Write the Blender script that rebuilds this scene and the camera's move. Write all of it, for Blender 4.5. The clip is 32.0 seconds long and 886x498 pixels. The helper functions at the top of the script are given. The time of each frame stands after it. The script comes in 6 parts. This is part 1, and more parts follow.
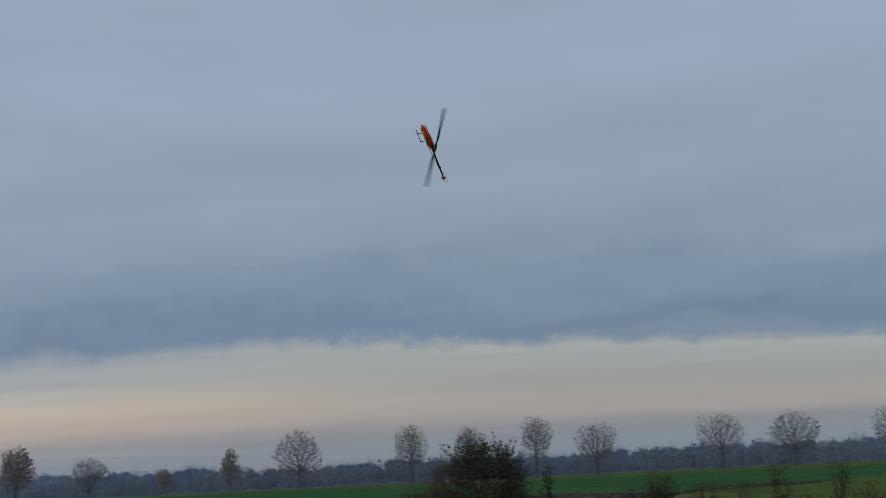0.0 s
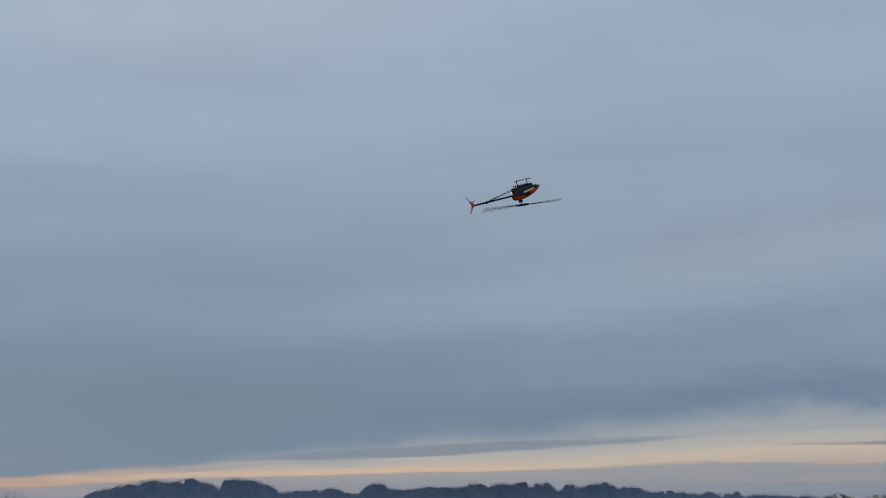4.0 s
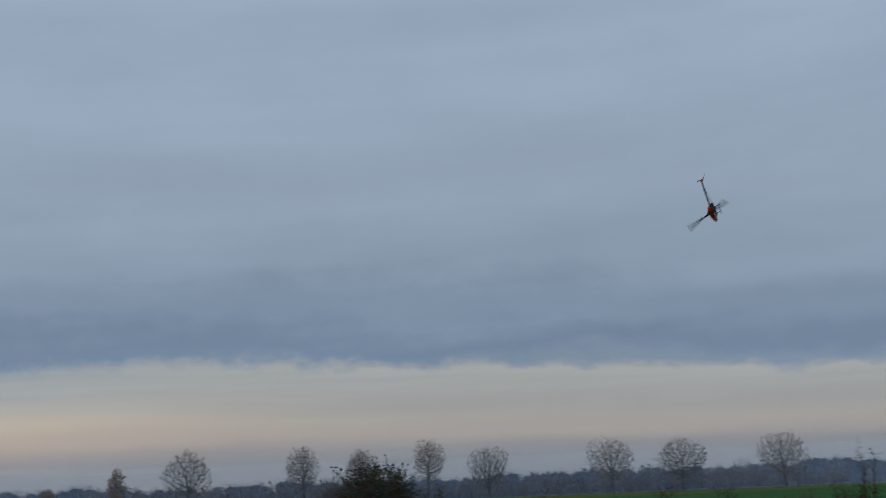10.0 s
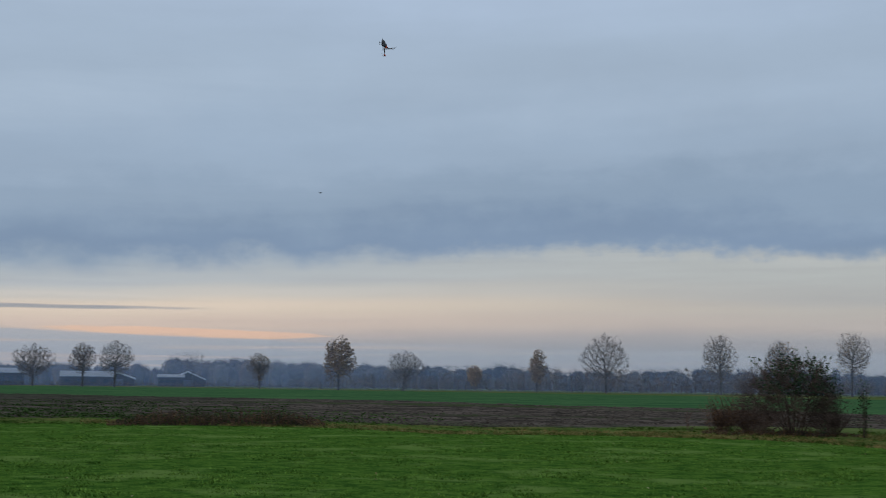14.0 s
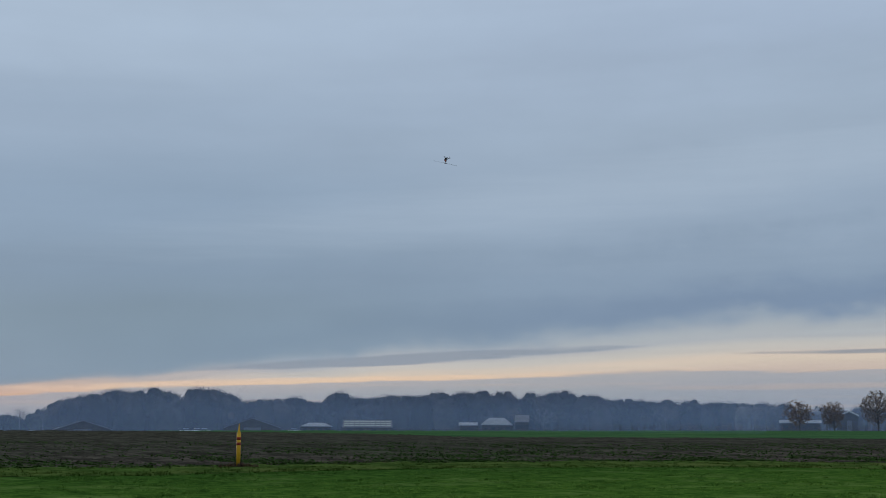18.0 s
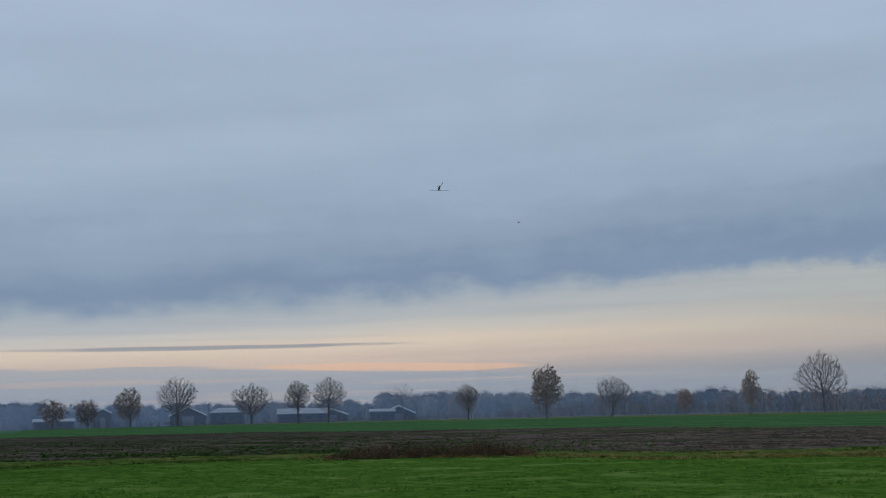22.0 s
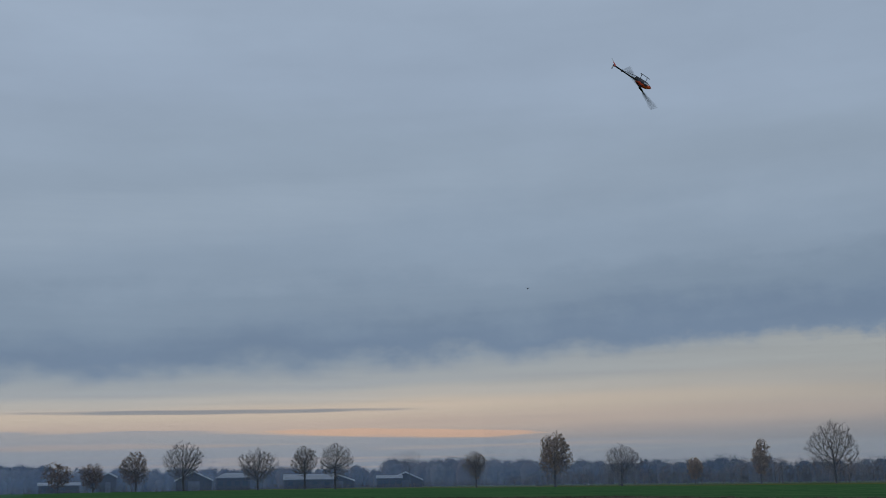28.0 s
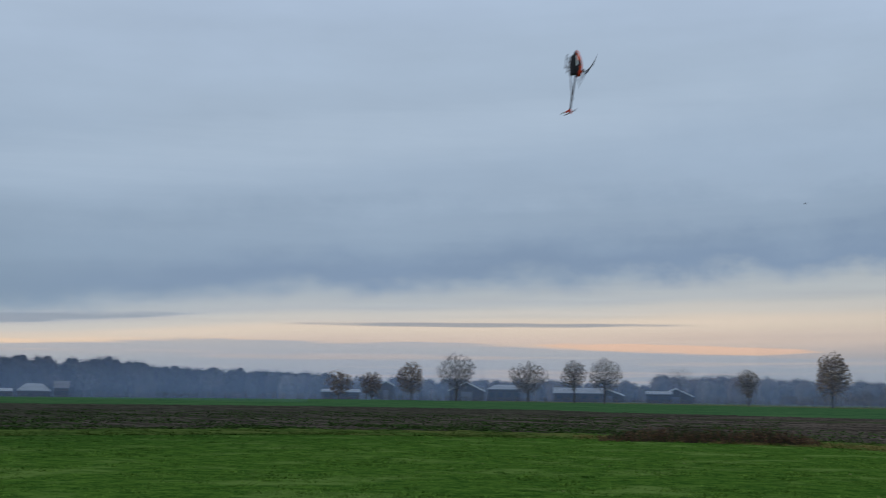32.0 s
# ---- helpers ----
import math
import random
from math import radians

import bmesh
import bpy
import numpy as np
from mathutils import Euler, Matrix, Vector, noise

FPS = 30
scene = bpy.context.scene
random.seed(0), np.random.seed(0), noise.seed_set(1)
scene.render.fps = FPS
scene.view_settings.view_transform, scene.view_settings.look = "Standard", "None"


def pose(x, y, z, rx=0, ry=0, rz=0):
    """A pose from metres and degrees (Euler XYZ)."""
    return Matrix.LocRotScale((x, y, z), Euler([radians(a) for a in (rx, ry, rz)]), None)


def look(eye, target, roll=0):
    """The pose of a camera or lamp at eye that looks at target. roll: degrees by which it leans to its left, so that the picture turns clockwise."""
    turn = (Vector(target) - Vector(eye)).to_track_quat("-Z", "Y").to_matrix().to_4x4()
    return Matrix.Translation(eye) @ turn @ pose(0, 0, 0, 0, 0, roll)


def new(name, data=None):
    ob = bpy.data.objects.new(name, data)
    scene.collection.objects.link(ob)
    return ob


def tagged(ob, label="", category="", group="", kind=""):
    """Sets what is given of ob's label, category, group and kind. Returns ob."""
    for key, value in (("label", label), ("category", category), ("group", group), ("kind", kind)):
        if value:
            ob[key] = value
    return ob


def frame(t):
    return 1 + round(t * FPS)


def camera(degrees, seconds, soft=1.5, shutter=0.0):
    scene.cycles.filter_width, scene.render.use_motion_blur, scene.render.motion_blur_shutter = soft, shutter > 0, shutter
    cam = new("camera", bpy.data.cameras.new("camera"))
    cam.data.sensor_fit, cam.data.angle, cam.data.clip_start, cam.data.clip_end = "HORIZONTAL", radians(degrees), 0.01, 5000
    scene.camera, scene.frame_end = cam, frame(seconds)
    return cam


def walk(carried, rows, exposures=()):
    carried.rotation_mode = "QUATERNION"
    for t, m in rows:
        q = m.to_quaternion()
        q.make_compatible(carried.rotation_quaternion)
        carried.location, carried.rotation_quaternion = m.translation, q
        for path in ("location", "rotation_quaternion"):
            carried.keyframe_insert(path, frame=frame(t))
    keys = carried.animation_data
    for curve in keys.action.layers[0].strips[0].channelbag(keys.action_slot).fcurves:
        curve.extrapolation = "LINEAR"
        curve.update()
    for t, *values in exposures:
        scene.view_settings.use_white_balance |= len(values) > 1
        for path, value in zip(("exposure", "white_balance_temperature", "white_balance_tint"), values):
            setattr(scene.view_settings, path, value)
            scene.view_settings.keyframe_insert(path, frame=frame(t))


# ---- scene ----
EYE = 1.7


def aim(yaw, pitch, roll):
    """The camera's pose at the standing point: bearing from +y towards +x, pitch above the level, lean."""
    a, e = radians(yaw), radians(pitch)
    way = Vector((math.sin(a) * math.cos(e), math.cos(a) * math.cos(e), math.sin(e)))
    eye = Vector((0, 0, EYE))
    return look(eye, eye + way, roll)


cam = camera(38.75, 32.0, soft=0.75, shutter=0.15)
walk(cam, [
    (0, aim(0.08, 10.16, -2.81)),
    (0.5, aim(-9.99, 10.93, -1.61)),
    (1, aim(-22.79, 11.73, -1.04)),
    (1.5, aim(-29.36, 12.11, -1.94)),
    (2, aim(-32.25, 9.91, -2.22)),
    (2.5, aim(-37.70, 9.65, -2.15)),
    (3, aim(-45.93, 11.31, -1.17)),
    (3.5, aim(-52.80, 11.85, -0.43)),
    (4, aim(-58.04, 11.81, 0.54)),
    (4.5, aim(-62.57, 11.69, 1.06)),
    (6.5, aim(-78.45, 10.45, 1.08)),
    (7, aim(-76.91, 10.98, 0.74)),
    (7.5, aim(-76.14, 10.96, 0.57)),
    (8, aim(-62.85, 11.34, -0.90)),
    (8.5, aim(-40.80, 11.82, -2.38)),
    (9, aim(-20.40, 11.91, -3.19)),
    (9.5, aim(-5.64, 11.37, -2.98)),
    (10, aim(4.87, 10.97, -2.33)),
    (10.5, aim(12.13, 8.88, -2.27)),
    (11, aim(12.57, 6.27, -1.05)),
    (11.5, aim(10.41, 5.52, -0.52)),
    (12, aim(7.45, 5.36, 0.17)),
    (12.5, aim(5.68, 5.24, 0.35)),
    (13, aim(-0.00, 5.31, 0.53)),
    (13.5, aim(-7.13, 5.40, 0.63)),
    (14, aim(-14.20, 6.11, 0.74)),
    (14.5, aim(-21.88, 7.03, 0.90)),
    (15, aim(-31.08, 7.44, 0.21)),
    (15.5, aim(-37.93, 7.45, 0.19)),
    (17.5, aim(-56.19, 7.72, 0.47)),
    (18, aim(-56.28, 7.76, 0.38)),
    (18.5, aim(-54.71, 7.85, 0.32)),
    (19, aim(-49.82, 7.75, -0.11)),
    (19.5, aim(-44.77, 7.62, -0.60)),
    (20, aim(-40.52, 7.53, -1.08)),
    (20.5, aim(-36.20, 7.47, -1.43)),
    (21, aim(-30.19, 7.44, -1.77)),
    (21.5, aim(-26.27, 7.40, -1.62)),
    (22, aim(-23.35, 7.43, -1.24)),
    (22.5, aim(-22.03, 7.50, -0.91)),
    (23, aim(-21.04, 7.53, -0.80)),
    (23.5, aim(-18.72, 7.40, -0.59)),
    (24, aim(-16.61, 6.66, -0.57)),
    (24.5, aim(-16.62, 9.71, -0.67)),
    (25, aim(-17.51, 10.88, -0.75)),
    (25.5, aim(-18.65, 10.58, -0.86)),
    (26, aim(-21.02, 10.76, -0.82)),
    (26.5, aim(-22.39, 10.85, -0.68)),
    (28.5, aim(-23.76, 10.35, -0.79)),
    (29, aim(-22.66, 10.31, -0.76)),
    (29.5, aim(-14.65, 10.18, -1.50)),
    (30, aim(-9.68, 10.05, -1.78)),
    (30.5, aim(-8.91, 8.64, -1.57)),
    (31, aim(-11.15, 6.74, -0.73)),
    (31.5, aim(-23.72, 6.53, 0.11)),
    (32, aim(-36.03, 6.55, 0.97))
], exposures=[(0, -0.04), (1, -0.05), (3, -0.01), (4, -0.07), (7, -0.08), (9, -0.08), (10, -0.04), (10.5, 0.06), (11, 0.18), (12, 0.46), (13, 0.42), (15.5, 0.18), (17.5, 0.2), (19, 0.2), (22, 0.24), (23, 0.2), (24.2, 0.24), (25, -0.06), (26, -0.08), (29, -0.07), (30, -0.03), (30.5, 0.1), (31.2, 0.33), (32, 0.34)])


# ---- sky and light ----
class Ex:
    """A small arithmetic on shader sockets."""

    tree = None

    def __init__(self, socket):
        self.s = socket

    @staticmethod
    def op(kind, *args, clamp=False):
        n = Ex.tree.nodes.new("ShaderNodeMath")
        n.operation, n.use_clamp = kind, clamp
        for i, a in enumerate(args):
            if isinstance(a, Ex):
                Ex.tree.links.new(a.s, n.inputs[i])
            else:
                n.inputs[i].default_value = a
        return Ex(n.outputs[0])

    def __add__(self, o):
        return Ex.op("ADD", self, o)

    def __radd__(self, o):
        return Ex.op("ADD", o, self)

    def __sub__(self, o):
        return Ex.op("SUBTRACT", self, o)

    def __rsub__(self, o):
        return Ex.op("SUBTRACT", o, self)

    def __mul__(self, o):
        return Ex.op("MULTIPLY", self, o)

    def __rmul__(self, o):
        return Ex.op("MULTIPLY", o, self)

    def __truediv__(self, o):
        return Ex.op("DIVIDE", self, o)


def smooth(x, a, b):
    """0 below a, 1 above b, smooth between."""
    n = Ex.tree.nodes.new("ShaderNodeMapRange")
    n.interpolation_type = "SMOOTHSTEP"
    Ex.tree.links.new(x.s, n.inputs[0])
    n.inputs[1].default_value, n.inputs[2].default_value = a, b
    return Ex(n.outputs[0])


def ramp(x, stops, space="LINEAR"):
    n = Ex.tree.nodes.new("ShaderNodeValToRGB")
    n.color_ramp.interpolation = space
    els = n.color_ramp.elements
    while len(els) < len(stops):
        els.new(0.5)
    for e, (p, c) in zip(els, stops):
        e.position = p
        e.color = (*c, 1) if isinstance(c, tuple) else (c, c, c, 1)
    Ex.tree.links.new(x.s, n.inputs[0])
    return Ex(n.outputs[0])


def blend(fac, a, b, kind="MIX"):
    n = Ex.tree.nodes.new("ShaderNodeMix")
    n.data_type, n.blend_type = "RGBA", kind
    for sock, v in ((n.inputs[0], fac), (n.inputs[6], a), (n.inputs[7], b)):
        if isinstance(v, Ex):
            Ex.tree.links.new(v.s, sock)
        elif isinstance(v, tuple):
            sock.default_value = (*v, 1)
        else:
            sock.default_value = v
    return Ex(n.outputs[2])


def combine(x, y, z):
    n = Ex.tree.nodes.new("ShaderNodeCombineXYZ")
    for i, v in enumerate((x, y, z)):
        if isinstance(v, Ex):
            Ex.tree.links.new(v.s, n.inputs[i])
        else:
            n.inputs[i].default_value = v
    return Ex(n.outputs[0])


def cloud(vec, scale, detail=3.0, rough=0.5):
    n = Ex.tree.nodes.new("ShaderNodeTexNoise")
    n.inputs["Scale"].default_value, n.inputs["Detail"].default_value, n.inputs["Roughness"].default_value = scale, detail, rough
    if vec is not None:
        Ex.tree.links.new(vec.s, n.inputs["Vector"])
    return Ex(n.outputs[0])


def srgb(r, g, b):
    """Linear colour of an sRGB triple of 0 to 255."""
    return tuple((c / 255 / 12.92) if c < 10 else ((c / 255 + 0.055) / 1.055) ** 2.4 for c in (r, g, b))


SUN_AZ, SUN_EL = -88.0, 4.0


def make_sky():
    world = bpy.data.worlds.new("dusk_sky")
    scene.world = world
    world.use_nodes = True
    tree = Ex.tree = world.node_tree
    tree.nodes.clear()
    coord = tree.nodes.new("ShaderNodeTexCoord")
    sep = tree.nodes.new("ShaderNodeSeparateXYZ")
    tree.links.new(coord.outputs["Generated"], sep.inputs[0])
    x, y, z = (Ex(o) for o in sep.outputs)
    deg = 180 / math.pi
    el = Ex.op("ARCSINE", z) * deg
    az = Ex.op("ARCTAN2", x, y) * deg
    # billows and long flat streaks
    billow = cloud(combine(az * 0.42, el * 0.7, 0.0), 1.0, 5.0, 0.6)
    streak = cloud(combine(az * 0.022, el * 0.26 - az * 0.012, 3.0), 1.0, 3.5, 0.5)
    soft = cloud(combine(az * 0.05, el * 0.11, 7.0), 1.0, 3.0, 0.5)
    wisps = cloud(combine(az * 0.14, el * 2.2 - az * 0.04, 11.0), 1.0, 6.0, 0.62)
    # elevation of the cloud deck's lower edge along the bearing
    pos = (az + 130.0) / 190.0
    edge = ramp(pos, [((a + 130) / 190, e / 10) for a, e in (
        (-125, 0.6), (-96, 0.85), (-90, 1.0), (-84, 1.1), (-77, 1.38), (-71, 1.95), (-64, 2.75), (-57, 3.5), (-40, 4.85), (-31, 5.25), (-23, 5.75), (-8, 6.25), (6, 5.8), (18, 5.2), (32, 4.8), (60, 4.4))], "EASE") * 10.0
    s = el - edge + (billow - 0.5) * edge * 0.34
    # the deck above
    deck = ramp(s / 40.0 + (streak - 0.5) * 0.10 + (soft - 0.5) * 0.10, [
        (0.0, srgb(128, 144, 163)), (0.02, srgb(117, 135, 158)), (0.06, srgb(129, 146, 166)), (0.11, srgb(141, 157, 176)), (0.2, srgb(149, 164, 182)),
        (0.32, srgb(154, 169, 189)), (0.5, srgb(162, 177, 197)), (1.0, srgb(174, 187, 203))], "EASE")
    west = smooth(az, -42.0, -72.0)
    grey = ramp(el / 24.0 + (streak - 0.5) * 0.11 + (soft - 0.5) * 0.06, [
        (0.0, srgb(120, 136, 150)), (0.17, srgb(118, 136, 152)), (0.28, srgb(121, 139, 159)), (0.39, srgb(131, 149, 170)), (0.53, srgb(142, 158, 178)), (0.7, srgb(153, 168, 187)), (1.0, srgb(167, 181, 198))], "EASE")
    grey = blend(1.0, grey, (1.07, 1.07, 1.06), "MULTIPLY")
    deck = blend(west, deck, grey)
    bands = 0.9 + streak * 0.2
    deck = blend(1.0, deck, combine(bands, bands, bands), "MULTIPLY")
    puff = cloud(combine(az * 0.11, el * 0.30, 17.0), 1.0, 5.0, 0.6) * 0.16 + 0.92
    deck = blend(1.0, deck, combine(puff, puff, puff), "MULTIPLY")
    # the clear strip below
    h = el / edge
    pale = ramp(h + (wisps - 0.5) * 0.06, [(0.0, srgb(140, 150, 161)), (0.2, srgb(150, 157, 165)), (0.33, srgb(164, 163, 166)), (0.46, srgb(188, 179, 173)), (0.56, srgb(186, 180, 174)), (0.66, srgb(175, 175, 175)), (0.85, srgb(177, 180, 181)), (0.95, srgb(180, 183, 184)), (1.0, srgb(170, 175, 180))], "EASE")
    warm = ramp(h, [(0.0, srgb(146, 152, 160)), (0.25, srgb(164, 160, 161)), (0.45, srgb(206, 185, 170)), (0.60, srgb(216, 198, 180)), (0.70, srgb(196, 190, 184)), (0.80, srgb(173, 177, 182)), (1.0, srgb(158, 168, 179))], "EASE")
    fire = ramp(h, [(0.0, srgb(170, 152, 148)), (0.3, srgb(196, 160, 140)), (0.62, srgb(236, 176, 128)), (0.85, srgb(222, 180, 145)), (1.0, srgb(150, 152, 156))], "EASE")
    pale = blend(1.0, pale, (0.93, 0.92, 0.91), "MULTIPLY")
    band = blend(smooth(az, 6.0, -30.0), pale, warm)
    band = blend(smooth(az, -60.0, -84.0), band, fire)
    thin = wisps * 0.16 + 0.92
    band = blend(1.0, band, combine(thin, thin, thin), "MULTIPLY")

    def lens(a0, e0, half_a, half_e, slope, rag=0.8, melt=0.8):
        da = (az - a0) / half_a
        de = (el - e0 - (az - a0) * slope) / half_e
        return smooth(1.0 - da * da - de * de + (wisps - 0.5) * 2 * rag, 0.0, melt)

    # bank of grey low cloud along the horizon with bright rims, and two long dark lenses
    low_top = ramp(pos, [((a + 130) / 190, e / 10) for a, e in ((-110, 0.3), (-88, 0.7), (-80, 0.85), (-75, 1.02), (-70, 1.3), (-60, 1.75), (-48, 2.25), (-36, 2.35), (-30, 2.1), (-20, 1.8), (-5, 1.55), (25, 1.5))]) * 10.0
    under = low_top - el + (wisps - 0.5) * 0.7
    rim = lens(-25.5, 2.12, 7.0, 0.22, -0.015, 1.5, 0.45)
    rim_w = lens(-60.0, 1.75, 18.0, 0.25, 0.032, 1.4)
    band = blend(rim * 0.8, band, srgb(228, 186, 156))
    band = blend(rim_w * 0.75, band, srgb(238, 202, 168))
    band = blend(smooth(under, -0.04, 0.10) * 0.8, band, srgb(160, 164, 170))
    layers = cloud(combine(az * 0.05, el * 3.2 - az * 0.03, 23.0), 1.0, 4.0, 0.6)
    band = blend(smooth(layers, 0.50, 0.66) * smooth(under, -0.1, 0.3) * smooth(az, 8.0, -14.0) * 0.6, band, srgb(193, 176, 166))
    band = blend(smooth(layers, 0.50, 0.36) * smooth(under, 0.1, -0.4) * 0.09, band, srgb(150, 152, 158))
    band = blend(lens(-40.0, 1.55, 9.0, 0.12, 0.01, 1.0) * 0.5, band, srgb(190, 172, 162))
    band = blend(lens(-57.5, 2.78, 10.0, 0.27, 0.060, 1.0, 0.5) * 0.85, band, srgb(141, 149, 162))
    band = blend(lens(-34.0, 3.12, 9.5, 0.13, 0.010, 0.9) * 0.85, band, srgb(143, 146, 153))
    # a long pale streak in the deck to the west
    deck = blend(lens(-46.0, 10.6, 32.0, 2.0, 0.12, 0.35, 1.5) * 0.42, deck, srgb(168, 182, 198))
    deck = blend(lens(-30.0, 8.0, 26.0, 1.3, 0.05, 0.4, 1.5) * 0.25, deck, srgb(160, 175, 193))
    deck = blend(1.0, deck, (0.980, 1.0, 1.008), "MULTIPLY")
    band = blend(1.0, band, (0.885, 0.905, 0.90), "MULTIPLY")
    crisp = 1.0 - smooth(az, -24.0, -4.0) * 0.55
    colour = blend(smooth(s / (edge * crisp), -0.17, 0.09), band, deck)
    # ground bounce below the level is plain
    back = tree.nodes.new("ShaderNodeBackground")
    tree.links.new(colour.s, back.inputs[0])
    back.inputs[1].default_value = 1.0
    sky = tree.nodes.new("ShaderNodeTexSky")
    sky.sky_type, sky.sun_disc = "NISHITA", False
    sky.sun_elevation, sky.sun_rotation = radians(SUN_EL), radians(SUN_AZ)
    clear = tree.nodes.new("ShaderNodeBackground")
    tree.links.new(sky.outputs[0], clear.inputs[0])
    clear.inputs[1].default_value = 0.05
    both = tree.nodes.new("ShaderNodeMixShader")
    both.inputs[0].default_value = 0.015
    tree.links.new(back.outputs[0], both.inputs[1])
    tree.links.new(clear.outputs[0], both.inputs[2])
    out = tree.nodes.new("ShaderNodeOutputWorld")
    tree.links.new(both.outputs[0], out.inputs[0])


make_sky()
lamp = bpy.data.lights.new("low_sun", "SUN")
lamp.energy, lamp.angle, lamp.color = 1.0, radians(25), (1.0, 0.86, 0.72)
sun = new("low_sun", lamp)
sun.matrix_world = look((0, 0, 60), (-60 * math.sin(radians(SUN_AZ)), -60 * math.cos(radians(SUN_AZ)), 60 - 60 * math.tan(radians(SUN_EL + 6))))


# ---- materials ----
def surface(name, c1, c2, big=0.3, fine=6.0, rough=0.85, bump=0.3, metal=0.0, stretch=(1, 1, 1), vary=0.0, c3=None, patch=0.05, dist=0.02, sharp=0.14, west=None, reach=(-15.0, -38.0)):
    """A two-scale mottled material in object space. c3: a third colour in large patches; west: a darker colour for
    backlit shade that takes over towards -x.
    """
    m = bpy.data.materials.new(name)
    m.use_nodes = True
    tree = Ex.tree = m.node_tree
    shader = tree.nodes["Principled BSDF"]
    coord = tree.nodes.new("ShaderNodeTexCoord")
    mp = tree.nodes.new("ShaderNodeMapping")
    mp.inputs["Scale"].default_value = stretch
    tree.links.new(coord.outputs["Object"], mp.inputs["Vector"])
    vec = Ex(mp.outputs[0])
    a, b = cloud(vec, big, 4.0, 0.6), cloud(vec, fine, 5.0, 0.65)
    mix = smooth(a * 0.5 + b * 0.5, 0.5 - sharp, 0.5 + sharp)
    col = blend(mix, c1, c2)
    if c3:
        col = blend(smooth(cloud(vec, patch, 5.0, 0.6), 0.5, 0.66), col, c3)
    # shaded look of ground seen against the western light, mixed into the colour
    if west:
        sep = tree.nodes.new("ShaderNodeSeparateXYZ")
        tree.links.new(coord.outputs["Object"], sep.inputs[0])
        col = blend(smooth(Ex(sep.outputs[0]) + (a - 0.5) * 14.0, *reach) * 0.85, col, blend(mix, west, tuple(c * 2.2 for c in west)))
    if vary:
        info = tree.nodes.new("ShaderNodeObjectInfo")
        geo = tree.nodes.new("ShaderNodeNewGeometry")
        k = (Ex(info.outputs["Random"]) + Ex(geo.outputs["Random Per Island"]) - 1.0) * vary + 1.0
        col = blend(1.0, col, combine(k, k, k), "MULTIPLY")
    tree.links.new(col.s, shader.inputs["Base Color"])
    r = (b - 0.5) * 0.25 + rough
    tree.links.new(r.s, shader.inputs["Roughness"])
    shader.inputs["Metallic"].default_value = metal
    if "Specular IOR Level" in shader.inputs:
        shader.inputs["Specular IOR Level"].default_value = 0.0 if rough > 0.7 else 0.2
    if bump:
        bp = tree.nodes.new("ShaderNodeBump")
        bp.inputs["Strength"].default_value, bp.inputs["Distance"].default_value = bump, dist
        tree.links.new(b.s, bp.inputs["Height"])
        tree.links.new(bp.outputs[0], shader.inputs["Normal"])
    return m


# west colours on grass, verge and soil paint in their backlit shade
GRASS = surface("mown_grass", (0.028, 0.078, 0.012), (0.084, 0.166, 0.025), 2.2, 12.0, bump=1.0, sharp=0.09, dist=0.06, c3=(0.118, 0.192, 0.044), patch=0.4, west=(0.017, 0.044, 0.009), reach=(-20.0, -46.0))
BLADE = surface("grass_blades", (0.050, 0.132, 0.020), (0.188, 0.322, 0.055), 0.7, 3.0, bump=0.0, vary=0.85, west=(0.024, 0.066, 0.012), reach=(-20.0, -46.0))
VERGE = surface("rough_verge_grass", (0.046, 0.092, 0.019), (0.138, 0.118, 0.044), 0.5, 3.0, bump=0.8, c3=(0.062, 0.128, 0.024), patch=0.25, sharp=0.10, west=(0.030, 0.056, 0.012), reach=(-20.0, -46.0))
STRAW = surface("dry_grass_blades", (0.117, 0.117, 0.035), (0.257, 0.187, 0.075), 0.5, 4.0, bump=0.0, vary=0.6)
PASTURE = surface("far_pasture_grass", (0.062, 0.098, 0.026), (0.108, 0.132, 0.046), 0.2, 1.6, bump=0.6, c3=(0.140, 0.138, 0.062), patch=0.08, sharp=0.10)
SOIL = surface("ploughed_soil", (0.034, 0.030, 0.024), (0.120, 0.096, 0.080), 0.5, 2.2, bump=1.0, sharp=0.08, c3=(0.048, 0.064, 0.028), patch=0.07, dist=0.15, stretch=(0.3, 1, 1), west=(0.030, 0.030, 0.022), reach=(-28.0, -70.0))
CLOD = surface("soil_clods", (0.049, 0.039, 0.031), (0.101, 0.081, 0.065), 0.8, 3.0, bump=0.5, vary=0.5)
SPROUT = surface("green_sprouts", (0.034, 0.070, 0.018), (0.070, 0.120, 0.032), 0.5, 3.0, bump=0.0, vary=0.6)
CROP = surface("winter_crop", (0.034, 0.088, 0.036), (0.064, 0.134, 0.052), 0.15, 1.6, bump=0.8, dist=0.1, sharp=0.1, stretch=(0.5, 1, 1))
BARK = surface("grey_bark", (0.072, 0.062, 0.055), (0.144, 0.126, 0.110), 0.8, 6.0, bump=0.5)
TWIG = surface("bare_twigs", (0.172, 0.141, 0.117), (0.328, 0.279, 0.238), 0.6, 4.0, bump=0.0, vary=0.4)
TWIG_BROWN = surface("twigs_with_brown_leaves", (0.190, 0.121, 0.078), (0.328, 0.224, 0.138), 0.6, 4.0, bump=0.0, vary=0.5)
SHRUB = surface("dark_shrub_stems", (0.049, 0.035, 0.029), (0.098, 0.070, 0.056), 1.5, 8.0, bump=0.0, vary=0.5)
